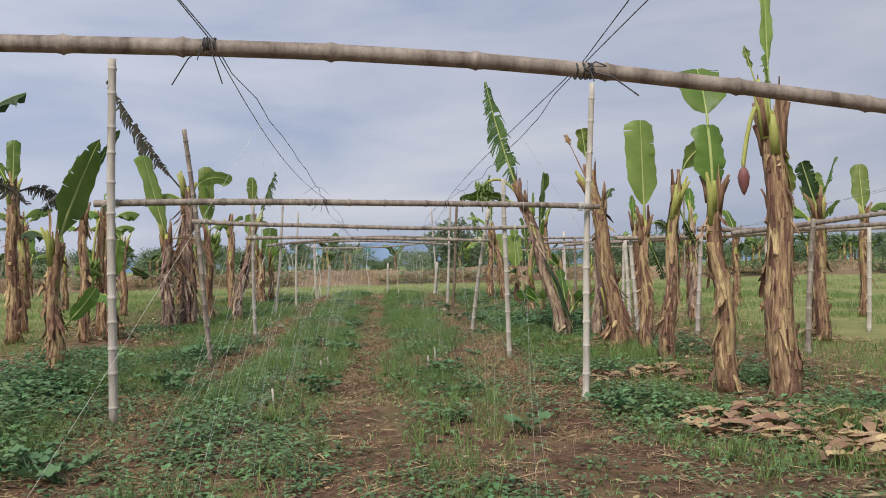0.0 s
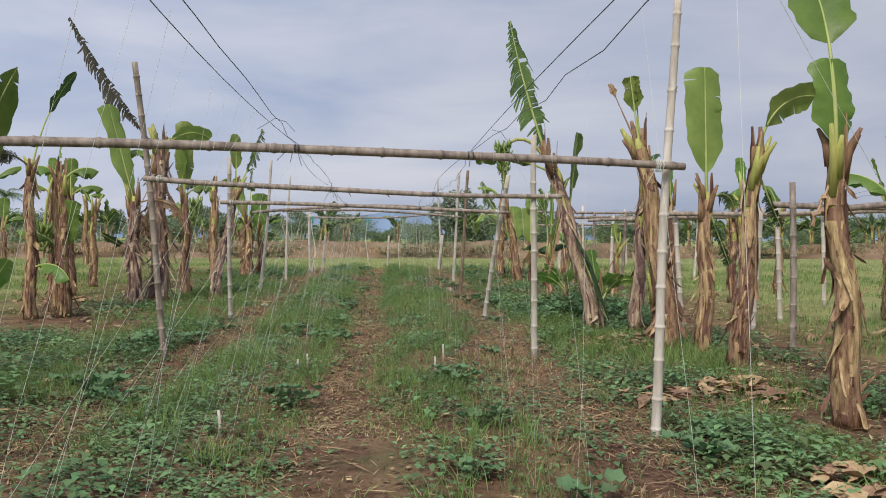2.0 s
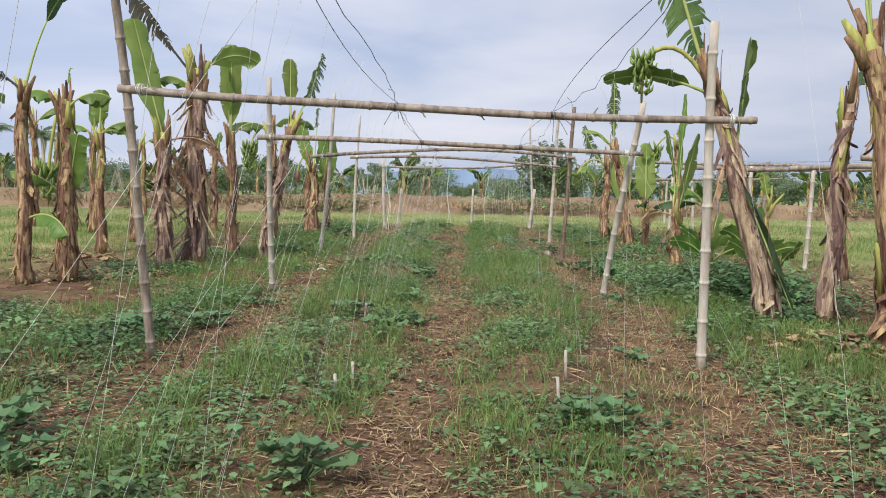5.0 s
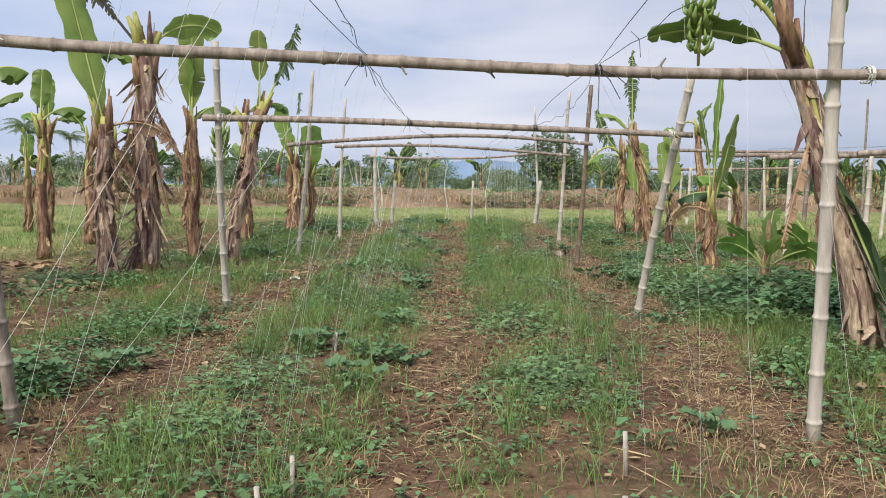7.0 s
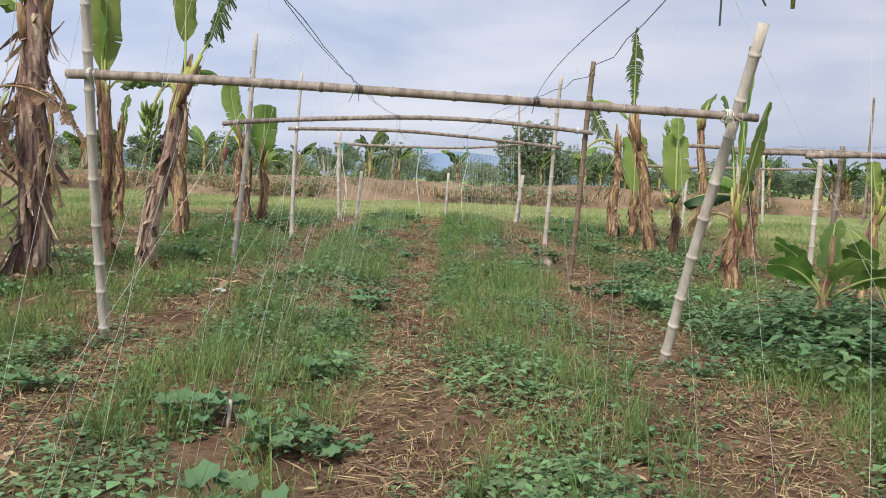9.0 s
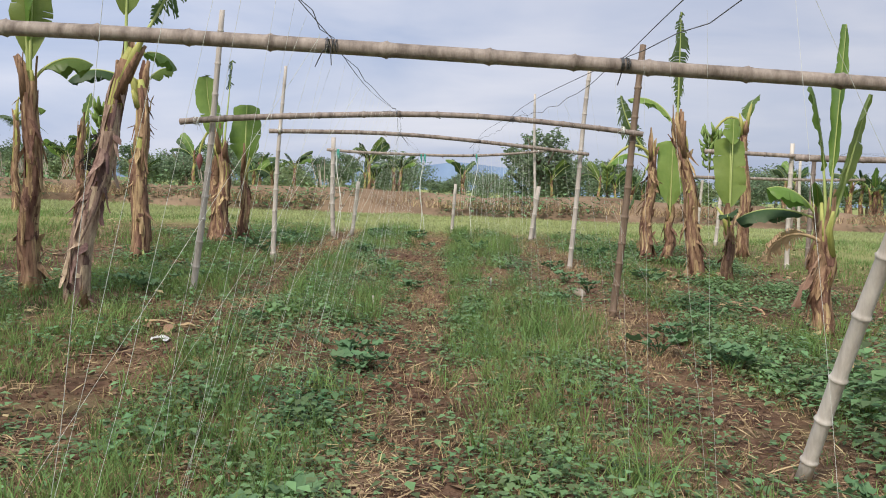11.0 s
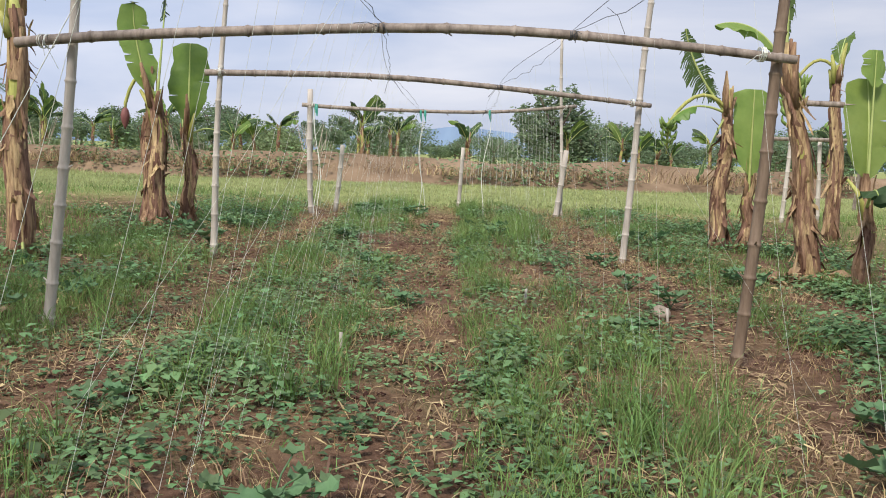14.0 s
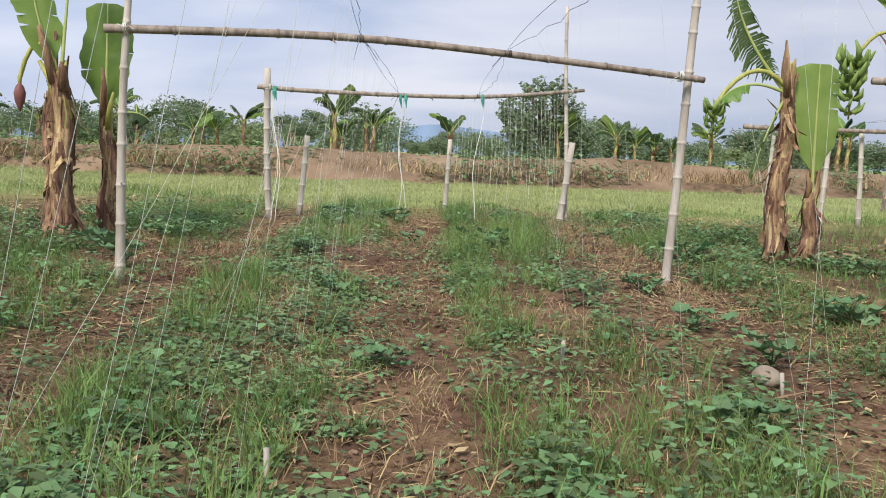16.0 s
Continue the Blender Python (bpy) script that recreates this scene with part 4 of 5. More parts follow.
    dict(x=-6.1, y=19.752, h=2.6, r=0.10, skirt=70, stubs=5, leaves=[(60, 80, 0.4, 0.2, LT)], bunch=(-0.1, -0.25, 1.6, 1.0)),
    dict(x=-4.95, y=20.956, h=2.2, r=0.14, skirt=150, dark=True, out=0.12, stubs=3, leaves=[(165, 74, 1.9, 0.56, dict(mat=LEAF_LIGHT, petiole=0.25, twist=-20)), (10, 20, 0.9, 0.3, dict(mat=LEAF_TAN, torn=0.7, cut=False, droop=100)), (10, -60, 0.9, 0.4, dict(mat=LEAF_TAN, torn=0.7, cut=False))], label="banana plant with dark hanging sheaths and tall leaf"),
    dict(x=-4.60, y=21.599, h=3.3, r=0.18, skirt=240, dark=True, out=0.13, long=1.0, stubs=8, leaves=[(177, 50, 2.9, 0.58, dict(torn=0.9, mat=LEAF_WITHER, cut=False, petiole=0.6, droop=-16)), (20, 55, 0.85, 0.4, dict(mat=LEAF_LIGHT, fold=0.6, droop=130, petiole=0.4)), (200, -70, 1.2, 0.5, dict(mat=LEAF_TAN, torn=0.8, at=0.8, cut=False)),
         (-20, -72, 1.2, 0.5, dict(mat=LEAF_TAN, torn=0.8, at=0.7, cut=False)), (170, 60, 0.7, 0.35, dict(mat=LEAF, at=0.9, droop=110)), (20, -65, 1.1, 0.3, dict(mat=LEAF_TAN, torn=0.9, at=0.85, cut=False))], label="thick banana plant wrapped in dark dry leaves"),
    dict(x=-3.6, y=22.6, h=2.5, r=0.11, skirt=90, dark=True, lean=(0.50, 0), stubs=6, leaves=[(110, 86, 0.8, 0.34, dict(mat=LEAF_LIGHT, petiole=0.5)), (35, 60, 1.1, 0.5, dict(torn=0.65, mat=LEAF_MID, cut=False, droop=-15, petiole=0.5)), (60, 40, 0.5, 0.25, dict(droop=100)), (200, -70, 0.6, 0.2, dict(mat=LEAF_WITHER, torn=0.8, at=0.9))], label="leaning banana plant with a ragged dark leaf"),
    dict(x=-4.45, y=23.4, h=2.35, r=0.10, skirt=80, stubs=3, leaves=[(100, 87, 1.55, 0.46, dict(mat=LEAF_LIGHT, petiole=0.3)), (30, 60, 0.55, 0.40, dict(droop=130)), (165, 84, 0.9, 0.46, dict(petiole=0.5))]),
    dict(x=-4.5, y=26.95, h=2.6, r=0.13, skirt=90, stubs=5, leaves=[(60, 60, 0.5, 0.3, dict(droop=60)), (200, 40, 0.9, 0.35, dict(droop=110, mat=LEAF_DARK)), (-60, -30, 0.6, 0.3, dict(at=0.12, droop=30, mat=LEAF_DARK))], bunch=(-0.45, -0.2, 2.25, 1.25), label="banana plant bearing a hanging green bunch"),
    dict(x=-4.0, y=29.9, h=1.75, r=0.12, skirt=70, stubs=5, leaves=[(165, 66, 1.25, 0.50, dict(mat=LEAF_LIGHT, droop=-25, twist=-30)), (60, 84, 0.55, 0.5, dict(torn=0.7, mat=LEAF_DARK, cut=False, petiole=1.2))], bud=(-0.45, 0, 1.75, 1.2), label="banana plant with an upright leaf and bud"),
    dict(x=-4.2, y=30.15, h=1.9, r=0.10, skirt=50, stubs=3, green_top=False, leaves=[]),
    dict(x=-3.75, y=30.55, h=1.35, r=0.09, skirt=44, stubs=2, leaves=[(90, 87, 1.15, 0.62, dict(petiole=0.2, fold=0.2)), (20, 40, 0.3, 0.3, dict(mat=LEAF_DARK, droop=100))], label="banana plant with one broad upright leaf"),
    # further left
    dict(x=-12.3, y=31.153, h=2.9, r=0.11, skirt=40, stubs=4, leaves=[(30, 60, 0.9, 0.4, dict(droop=60)), (150, 60, 0.8, 0.4, dict(droop=90))]),
    dict(x=-9.55, y=28.745, h=2.5, r=0.10, skirt=40, stubs=4, leaves=[(95, 85, 0.9, 0.3, {}), (20, 50, 0.7, 0.4, dict(droop=90)), (170, 55, 0.6, 0.4, dict(droop=90))]),
    dict(x=-10.3, y=29.226, h=1.5, r=0.09, skirt=30, stubs=2, leaves=[(160, 82, 0.8, 0.45, LT)]),
    dict(x=-11.4, y=37.095, h=2.6, r=0.10, skirt=30, stubs=4, leaves=[(30, 50, 0.6, 0.4, dict(droop=90))]),
    dict(x=-15.3, y=39.022, h=1.6, r=0.10, skirt=30, stubs=3, leaves=[(100, 82, 0.9, 0.5, {}), (20, 50, 0.7, 0.4, dict(droop=80))]),
    dict(x=-7.2, y=23.686, h=2.4, r=0.10, skirt=50, stubs=4, leaves=[(100, 80, 0.7, 0.36, {}), (20, 50, 0.6, 0.4, dict(droop=90))]),
    dict(x=-8.4, y=21.197, h=2.6, r=0.11, skirt=50, stubs=4, leaves=[(70, 60, 0.7, 0.4, dict(droop=80)), (170, 50, 0.8, 0.4, dict(droop=100))]),
    dict(x=-7.6, y=26.497, h=2.0, r=0.10, skirt=50, stubs=4, leaves=[(150, 70, 0.7, 0.4, dict(droop=50)), (30, -30, 0.6, 0.4, dict(mat=LEAF_DARK, at=0.8))]),
    dict(x=-6.9, y=30.511, h=1.9, r=0.09, skirt=40, stubs=3, leaves=[(70, 75, 0.7, 0.36, {})]),
    # further right
    dict(x=8.7, y=16.38, h=2.1, r=0.12, skirt=50, stubs=4, leaves=[(60, 80, 0.9, 0.4, LT), (150, 60, 0.8, 0.4, dict(droop=60))]),
    dict(x=7.9, y=14.694, h=2.3, r=0.11, skirt=50, stubs=4, leaves=[(30, 60, 0.9, 0.4, {}), (150, 75, 0.7, 0.4, dict(mat=LEAF_DARK))]),
    dict(x=11.7, y=19.993, h=2.4, r=0.12, skirt=50, stubs=4, leaves=[(80, 80, 1.1, 0.45, LT), (20, 50, 0.8, 0.4, dict(droop=80))]),
    dict(x=9.6, y=18.146, h=2.0, r=0.11, skirt=50, stubs=4, leaves=[(120, 70, 0.9, 0.4, {}), (30, 60, 0.8, 0.4, dict(droop=50))]),
    dict(x=7.2, y=19.11, h=2.3, r=0.10, skirt=50, dark=True, stubs=3, leaves=[(100, 82, 0.6, 0.3, {})]),
    dict(x=6.6, y=21.518, h=2.2, r=0.10, skirt=50, stubs=3, leaves=[(100, 84, 0.7, 0.2, dict(mat=LEAF))]),
    dict(x=8.2, y=22.08, h=1.9, r=0.10, skirt=40, stubs=4, leaves=[(60, 70, 0.7, 0.4, dict(droop=40))]),
    dict(x=10.4, y=24.489, h=2.0, r=0.10, skirt=40, stubs=4, leaves=[(100, 75, 0.8, 0.4, dict(droop=40))]),
]
for i, spec in enumerate(BANANAS):
    banana(seed=i, **spec)



# ---------------------------------------------------------------- ground cover
def rows_green(x, y):
    """How grassy the beds are: green strips beside a bare trodden middle, soil along the posts."""
    x, y = np.asarray(x) + 0.08 * np.sin(np.asarray(y) * 0.7), np.asarray(y)
    k = np.clip((y - 19) / 4, 0, 1)
    hump = lambda c, w: np.exp(-((x - c) / w) ** 2)
    strip = (1 - k) * (0.7 * hump(-0.65, 0.3) + 0.9 * hump(0.8, 0.42)) + k * (0.5 * hump(-0.8, 0.22) + 0.95 * hump(0.42, 0.2) + 1.0 * hump(1.2, 0.28))
    strip = strip + 0.95 * hump(-1.5, 0.36) + 0.6 * hump(-3.3, 0.8) + 0.6 * hump(3.2, 0.7)
    bare = 0.55 * hump(-0.08, 0.25) + 0.5 * hump(-2.15, 0.3) + 0.45 * hump(2.15, 0.3)
    side = np.clip((np.abs(x) - 4.5) / 2, 0, 1) * 0.55
    young = 0.55 + 0.45 * np.clip((y - 8) / 8, 0, 1)
    return np.clip(0.72 * young * strip + side + 0.3 - 0.75 * young * bare, 0.05, 1.2)


def bare_soil(x, y):
    """Where soil and straw lie open: the trodden middle and the lines along the posts."""
    return np.clip(np.exp(-((x + 0.08) / 0.36) ** 2) + 0.8 * np.exp(-((x + 2.15) / 0.45) ** 2) + 0.7 * np.exp(-((x - 2.15) / 0.45) ** 2) + 0.15, 0, 1)


def scatter(n, x0, x1, y0, y1, keep, seed):
    r = np.random.RandomState(seed)
    x, y = r.uniform(x0, x1, n), r.uniform(y0, y1, n)
    ok = r.rand(n) < keep(x, y)
    return x[ok], y[ok], r


def blades(name, x, y, r, tall, wide, mat, label, lean=0.5, sink=0.01):
    n = len(x)
    z = height(x, y) - sink
    h = tall * (0.45 + 0.9 * r.rand(n)) * (0.6 + 0.8 * F1(x + 40, y))
    a, la = r.uniform(0, 2 * np.pi, n), r.uniform(0, 2 * np.pi, n)
    w = wide * (0.6 + 0.8 * r.rand(n))
    lx, ly = np.cos(la), np.sin(la)
    k = lean * (0.2 + r.rand(n)) * h
    sx, sy = np.cos(a) * w / 2, np.sin(a) * w / 2
    V = np.empty((n, 5, 3))
    for i, (f, s, g) in enumerate(((0, -1, 0), (0, 1, 0), (0.55, -0.8, 0.35), (0.55, 0.8, 0.35), (1.0, 0, 1.0))):
        V[:, i, 0] = x + sx * s + lx * k * g
        V[:, i, 1] = y + sy * s + ly * k * g
        V[:, i, 2] = z + h * f * (1 - 0.25 * g * lean)
    b = np.arange(n)[:, None] * 5
    T = np.concatenate([b + np.array([[0, 1, 3]]), b + np.array([[0, 3, 2]]), b + np.array([[2, 3, 4]])])
    return tagged(part(name, array_mesh(name, V.reshape(-1, 3), T), mat), label, "grass", kind="stuff")


def tufted(x, y):
    return np.where((np.abs(x - 1.9) < 0.22) & (np.abs(y - 25.05) < 0.45), 0.0, 1.0) * np.clip((F2(x + 7, y * 0.5 + 3) - 0.36) * 3.0, 0, 1) * np.clip((F5(x, y * 0.4) - 0.2) * 2, 0.2, 1)


def clumped(n, seed, keep, x0, x1, y0, y1, per, radius):
    """Blade feet gathered into clumps."""
    cx, cy, r = scatter(n, x0, x1, y0, y1, keep, seed)
    x = np.repeat(cx, per) + r.normal(size=len(cx) * per) * radius * np.repeat(0.4 + r.rand(len(cx)), per)
    y = np.repeat(cy, per) + r.normal(size=len(cx) * per) * radius * np.repeat(0.4 + r.rand(len(cx)), per)
    return x, y, r


x, y, r = scatter(330000, -4.2, 4.2, 3.372, 36.935, lambda x, y: (0.12 + 1.05 * rows_green(x, y)) * tufted(x, y) * 0.8, 101)
blades("grass", x, y, r, 0.10, 0.006, GRASS, "short green grass on the beds", 1.0)
x, y, r = clumped(8500, 102, lambda x, y: np.clip((rows_green(x, y) - 0.25) * 1.4 + 0.04, 0, 1) * np.clip((F5(x + 3, y * 0.4) - 0.3) * 2, 0, 1) * np.where(np.abs(x) > 2.3, 0.3, 1) * np.clip(0.35 + (y - 6.4) / 20, 0.3, 1), -3.2, 3.2, 3.613, 36.132, 26, 0.055)
blades("tall_grass", x, y, r, 0.26, 0.0055, GRASS, "taller clumps of bright green grass", 0.75)
x, y, r = clumped(9000, 109, lambda x, y: np.clip((F5(x + 9, y * 0.6) - 0.25) * 2, 0.1, 1) * np.clip(0.35 + (y - 8) / 22, 0.35, 1), -3.6, 3.6, 3.613, 36.132, 10, 0.055)
blades("dry_grass_tuft", x, y, r, 0.13, 0.005, STRAW, "tufts of dying yellow grass", 1.1)
for sx in (-1, 1):
    x, y, r = clumped(1700, 117 + sx, lambda x, y: np.clip((F5(x * sx + 13, y * 0.6) - 0.35) * 2.4, 0, 1), 2.6, 4.6, 5.5, 35, 24, 0.07)
    blades("verge_grass", sx * x, y, r, 0.24, 0.006, GRASS, "feathery green grass along the banana row", 0.8)
    x, y, r = scatter(190000, 4, 19, 6.423, 37.737, lambda x, y: (0.35 + 0.65 * F2(x, y)) * np.clip((F1(x + 9, y) - 0.2) * 1.6, 0, 1) * 0.8, 103 + sx)
    blades("side_grass", sx * x, y, r, 0.16, 0.009, GRASS, "rough green grass between banana plants", 0.7)
x, y, r = scatter(210000, -34, 34, 35.73, 45.767, lambda x, y: 0.5 + 0.5 * F1(x, y), 107)
blades("field_grass", x, y, r, 0.10, 0.013, GRASS_PALE, "short pale green grass of the open field", 0.7)
x, y, r = scatter(60000, -50, -8, 37.336, 45.767, lambda x, y: 0.6 + 0 * x, 108)
blades("field_grass", x, y, r, 0.10, 0.014, GRASS_PALE, "short pale green grass of the open field", 0.7)


def leafy(name, x, y, r, per, size, spread, tall, mat, label):
    """Low broadleaf weeds: rosettes of folded diamond leaves on short stalks."""
    n = len(x)
    cx, cy = np.repeat(x, per), np.repeat(y, per)
    sc = np.repeat(0.55 + 0.9 * r.rand(n), per)
    m = n * per
    a, d = r.uniform(0, 2 * np.pi, m), spread * sc * np.sqrt(r.rand(m))
    px, py = cx + np.cos(a) * d, cy + np.sin(a) * d
    z = height(cx, cy) + tall * sc * (0.15 + r.rand(m)) * (1 - 0.5 * d / (spread * 1.5))
    s = size * sc * (0.6 + 0.7 * r.rand(m))
    e = r.uniform(-0.5, 0.35, m)
    b = a + r.uniform(-0.7, 0.7, m)
    dx, dy, dz = np.cos(b) * np.cos(e), np.sin(b) * np.cos(e), np.sin(e)
    lx, ly = -np.sin(b), np.cos(b)
    V = np.empty((m, 5, 3))
    # stalk end, left, middle, right, tip
    for i, (f, l, up) in enumerate(((0, 0, 0), (0.42, -0.42, 0.10), (0.5, 0, 0.0), (0.42, 0.42, 0.10), (1.0, 0, -0.10))):
        V[:, i, 0] = px + s * (dx * f + lx * l)
        V[:, i, 1] = py + s * (dy * f + ly * l)
        V[:, i, 2] = z + s * (dz * f + up)
    k = np.arange(m)[:, None] * 5
    T = np.concatenate([k + np.array([[q]]).reshape(1, 3) for q in ((0, 2, 1), (0, 3, 2), (1, 2, 4), (2, 3, 4))])
    return tagged(part(name, array_mesh(name, V.reshape(-1, 3), T), mat), label, "weeds", kind="stuff")


x, y, r = scatter(34000, -3.6, 3.6, 3.372, 36.132, lambda x, y: (0.15 + 0.85 * rows_green(x, y)) * np.clip((F5(x + 5, y * 0.5 + 9) - 0.28) * 2.2, 0.08, 1), 111)
leafy("broadleaf_weeds", x, y, r, 9, 0.042, 0.09, 0.07, WEED, "low broadleaf weeds in the beds")
x, y, r = scatter(9000, -2.7, 2.7, 6, 36, lambda x, y: np.clip((rows_green(x, y) - 0.3) * 1.3, 0, 1) * np.clip((F2(x + 21, y * 0.6) - 0.45) * 3, 0, 1), 116)
leafy("weed_clumps", x, y, r, 20, 0.05, 0.11, 0.17, WEED, "taller leafy weed clumps along the bed strips")
x, y, r = scatter(9000, 2.6, 5.6, 7.226, 35.329, lambda x, y: np.clip((F5(x + 2, y) - 0.42) * 2.2, 0, 1), 112)
leafy("broadleaf_weeds", x, y, r, 13, 0.055, 0.15, 0.17, WEED, "dark green weeds under the banana plants")
x, y, r = scatter(9000, -5.8, -2.6, 4.818, 35.329, lambda x, y: np.clip((F5(x + 5, y) - 0.42) * 2.2, 0, 1), 113)
leafy("broadleaf_weeds", x, y, r, 13, 0.052, 0.15, 0.17, WEED, "dark green weeds under the banana plants")
x, y, r = scatter(1000, 2.9, 5.6, 17.183, 21.037, lambda x, y: np.exp(-((x - 4.15) / 0.85) ** 2 - ((y - 19.11) / 1.37) ** 2), 114)
leafy("weed_thicket", x, y, r, 22, 0.085, 0.26, 0.36, WEED, "thick mound of leafy green weeds")
x, y, r = scatter(1600, -7.5, -3.0, 6.423, 12.445, lambda x, y: np.exp(-((x + 4.4) / 1.1) ** 2), 115)
leafy("weed_thicket", x, y, r, 18, 0.07, 0.25, 0.36, WEED, "mound of feathery green weeds")


def litter(name, x, y, r, length, width, mat, label, lift=0.02):
    n = len(x)
    a, t = r.uniform(0, 2 * np.pi, n), r.uniform(-0.25, 0.25, n)
    s, w = length * (0.3 + r.rand(n)), width * (0.5 + r.rand(n))
    z = height(x, y) + lift * r.rand(n) + 0.004
    V = np.empty((n, 4, 3))
    for i, (f, l, up) in enumerate(((-0.5, 0, 0), (0, -0.5, 0.1), (0, 0.5, 0.02), (0.5, 0, 0))):
        V[:, i, 0] = x + np.cos(a) * s * f - np.sin(a) * w * l
        V[:, i, 1] = y + np.sin(a) * s * f + np.cos(a) * w * l
        V[:, i, 2] = z + s * f * t + s * up * 0.2
    k = np.arange(n)[:, None] * 4
    T = np.concatenate([k + np.array([[0, 1, 2]]), k + np.array([[1, 3, 2]])])
    return tagged(part(name, array_mesh(name, V.reshape(-1, 3), T), mat), label, "straw", kind="stuff")


x, y, r = scatter(230000, -3.4, 3.4, 3.4, 36.1, lambda x, y: np.clip(0.3 + 0.65 * bare_soil(x, y), 0, 1) * np.clip((F5(x + 1, y * 0.6 + 4) - 0.3) * 2, 0.06, 1), 121)
litter("straw_litter", x, y, r, 0.11, 0.008, STRAW, "scattered dry straw on the soil")
x, y, r = scatter(9000, -3.2, 3.2, 3.4, 36.1, lambda x, y: (0.15 + bare_soil(x, y)) * np.clip((F2(x + 31, y) - 0.35) * 2.4, 0.05, 1), 127)
litter("straw_stalks", x, y, r, 0.30, 0.010, STRAW, "long pale straw stalks lying on the beds", 0.05)


def clods(name, x, y, r, size, mat, label):
    """Small rough lumps of soil, each a squashed octahedron half sunk in the ground."""
    n = len(x)
    s, a = size * (0.35 + r.rand(n) ** 2), r.uniform(0, 2 * np.pi, n)
    z = height(x, y)
    V = np.empty((n, 6, 3))
    for i, (u, v, w) in enumerate(((1, 0, 0), (0, 1, 0), (-1, 0, 0), (0, -1, 0), (0, 0, 1), (0, 0, -0.6))):
        u, v, w = u * (0.7 + 0.5 * r.rand(n)), v * (0.6 + 0.5 * r.rand(n)), w * (0.4 + 0.5 * r.rand(n))
        V[:, i, 0] = x + s * (u * np.cos(a) - v * np.sin(a))
        V[:, i, 1] = y + s * (u * np.sin(a) + v * np.cos(a))
        V[:, i, 2] = z + s * w
    k = np.arange(n)[:, None] * 6
    T = np.concatenate([k + np.array([q]) for q in ((0, 1, 4), (1, 2, 4), (2, 3, 4), (3, 0, 4), (1, 0, 5), (2, 1, 5), (3, 2, 5), (0, 3, 5))])
    return tagged(part(name, array_mesh(name, V.reshape(-1, 3), T), mat), label, "soil", kind="stuff")


x, y, r = scatter(60000, -3.2, 3.2, 3.4, 36, lambda x, y: (0.1 + bare_soil(x, y)) * np.clip((F1(x + 13, y) - 0.25) * 1.8, 0.1, 1), 128)
clods("soil_clods", x, y, r, 0.026, CLOD, "crumbly brown soil clods between the strips")
x, y, r = scatter(9000, -3.4, 3.6, 3.372, 36.132, lambda x, y: F2(x + 11, y) ** 2, 122)
litter("leaf_scraps", x, y, r, 0.08, 0.035, STRAW, "scraps of dry tan leaves on the soil", 0.03)
x, y, r = scatter(80000, -60, 60, 44.9, 48.818, lambda x, y: np.clip((F5(x * 0.5, y) - 0.15) * 1.6, 0.1, 1), 123)
y2 = y + 1.6 * np.sin(x * 0.06)
blades("dry_grass", x, y2, r, 0.42, 0.022, BANK_GRASS, "dead brown grass along the earth bank", 0.9, -0.30)
x, y, r = scatter(7000, -50, 50, 45.124, 49.38, lambda x, y: np.clip((F1(x, y) - 0.42) * 3, 0, 1), 124)
leafy("bank_weeds", x, y + 1.6 * np.sin(x * 0.06), r, 16, 0.12, 0.35, 0.85, WEED, "green weeds growing over the earth bank")


x, y, r = scatter(110000, -9, 9, 4.818, 36.132, lambda x, y: np.clip((np.abs(x) - 2.6) * 2, 0, 1) * np.clip((F1(x + 3, y + 8) - 0.3) * 1.8, 0.08, 1), 125)
litter("straw_litter", x, y, r, 0.17, 0.014, STRAW, "dry straw and leaf strips between banana plants", 0.05)
x, y, r = scatter(9000, -9, 9, 4.818, 36.132, lambda x, y: np.clip((np.abs(x) - 2.8) * 2, 0, 1) * F5(x + 6, y) ** 1.5, 126)
litter("leaf_scraps", x, y, r, 0.2, 0.07, STRAW, "scraps of dry banana leaf between the plants", 0.07)


def dry_leaf_shapes():
    shapes = []
    for k in range(5):
        rng = random.Random(60 + k)
        verts, faces, n = [], [], 7
        ln, w, bend, roll = rng.uniform(0.28, 0.6), rng.uniform(0.09, 0.2), rng.uniform(-0.3, 1.2), rng.uniform(-0.5, 0.9)
        for i in range(n + 1):
            u = i / n
            ww = w * math.sin(min(1, u * 1.2 + 0.12) * math.pi) ** 0.5 * (1 + 0.15 * math.sin(i * 2.1 + k)) + 0.01
            for s in (-1, -0.4, 0.3, 1):
                verts.append((ln * (u - 0.5), s * ww / 2, 0.022 * math.sin(u * 3.1) * (1 + bend) + roll * 0.35 * ww * s * s + 0.012 * math.sin(i * 1.7 + s * 3)))
            if i:
                q = (i - 1) * 4
                faces += [(q + j, q + j + 1, q + j + 5, q + j + 4) for j in range(3)]
        me = raw_mesh("dry_leaf", verts, faces, True)
        me.materials.append(LEAF_TAN)
        shapes.append(me)
    return shapes


DRY_LEAVES = dry_leaf_shapes()


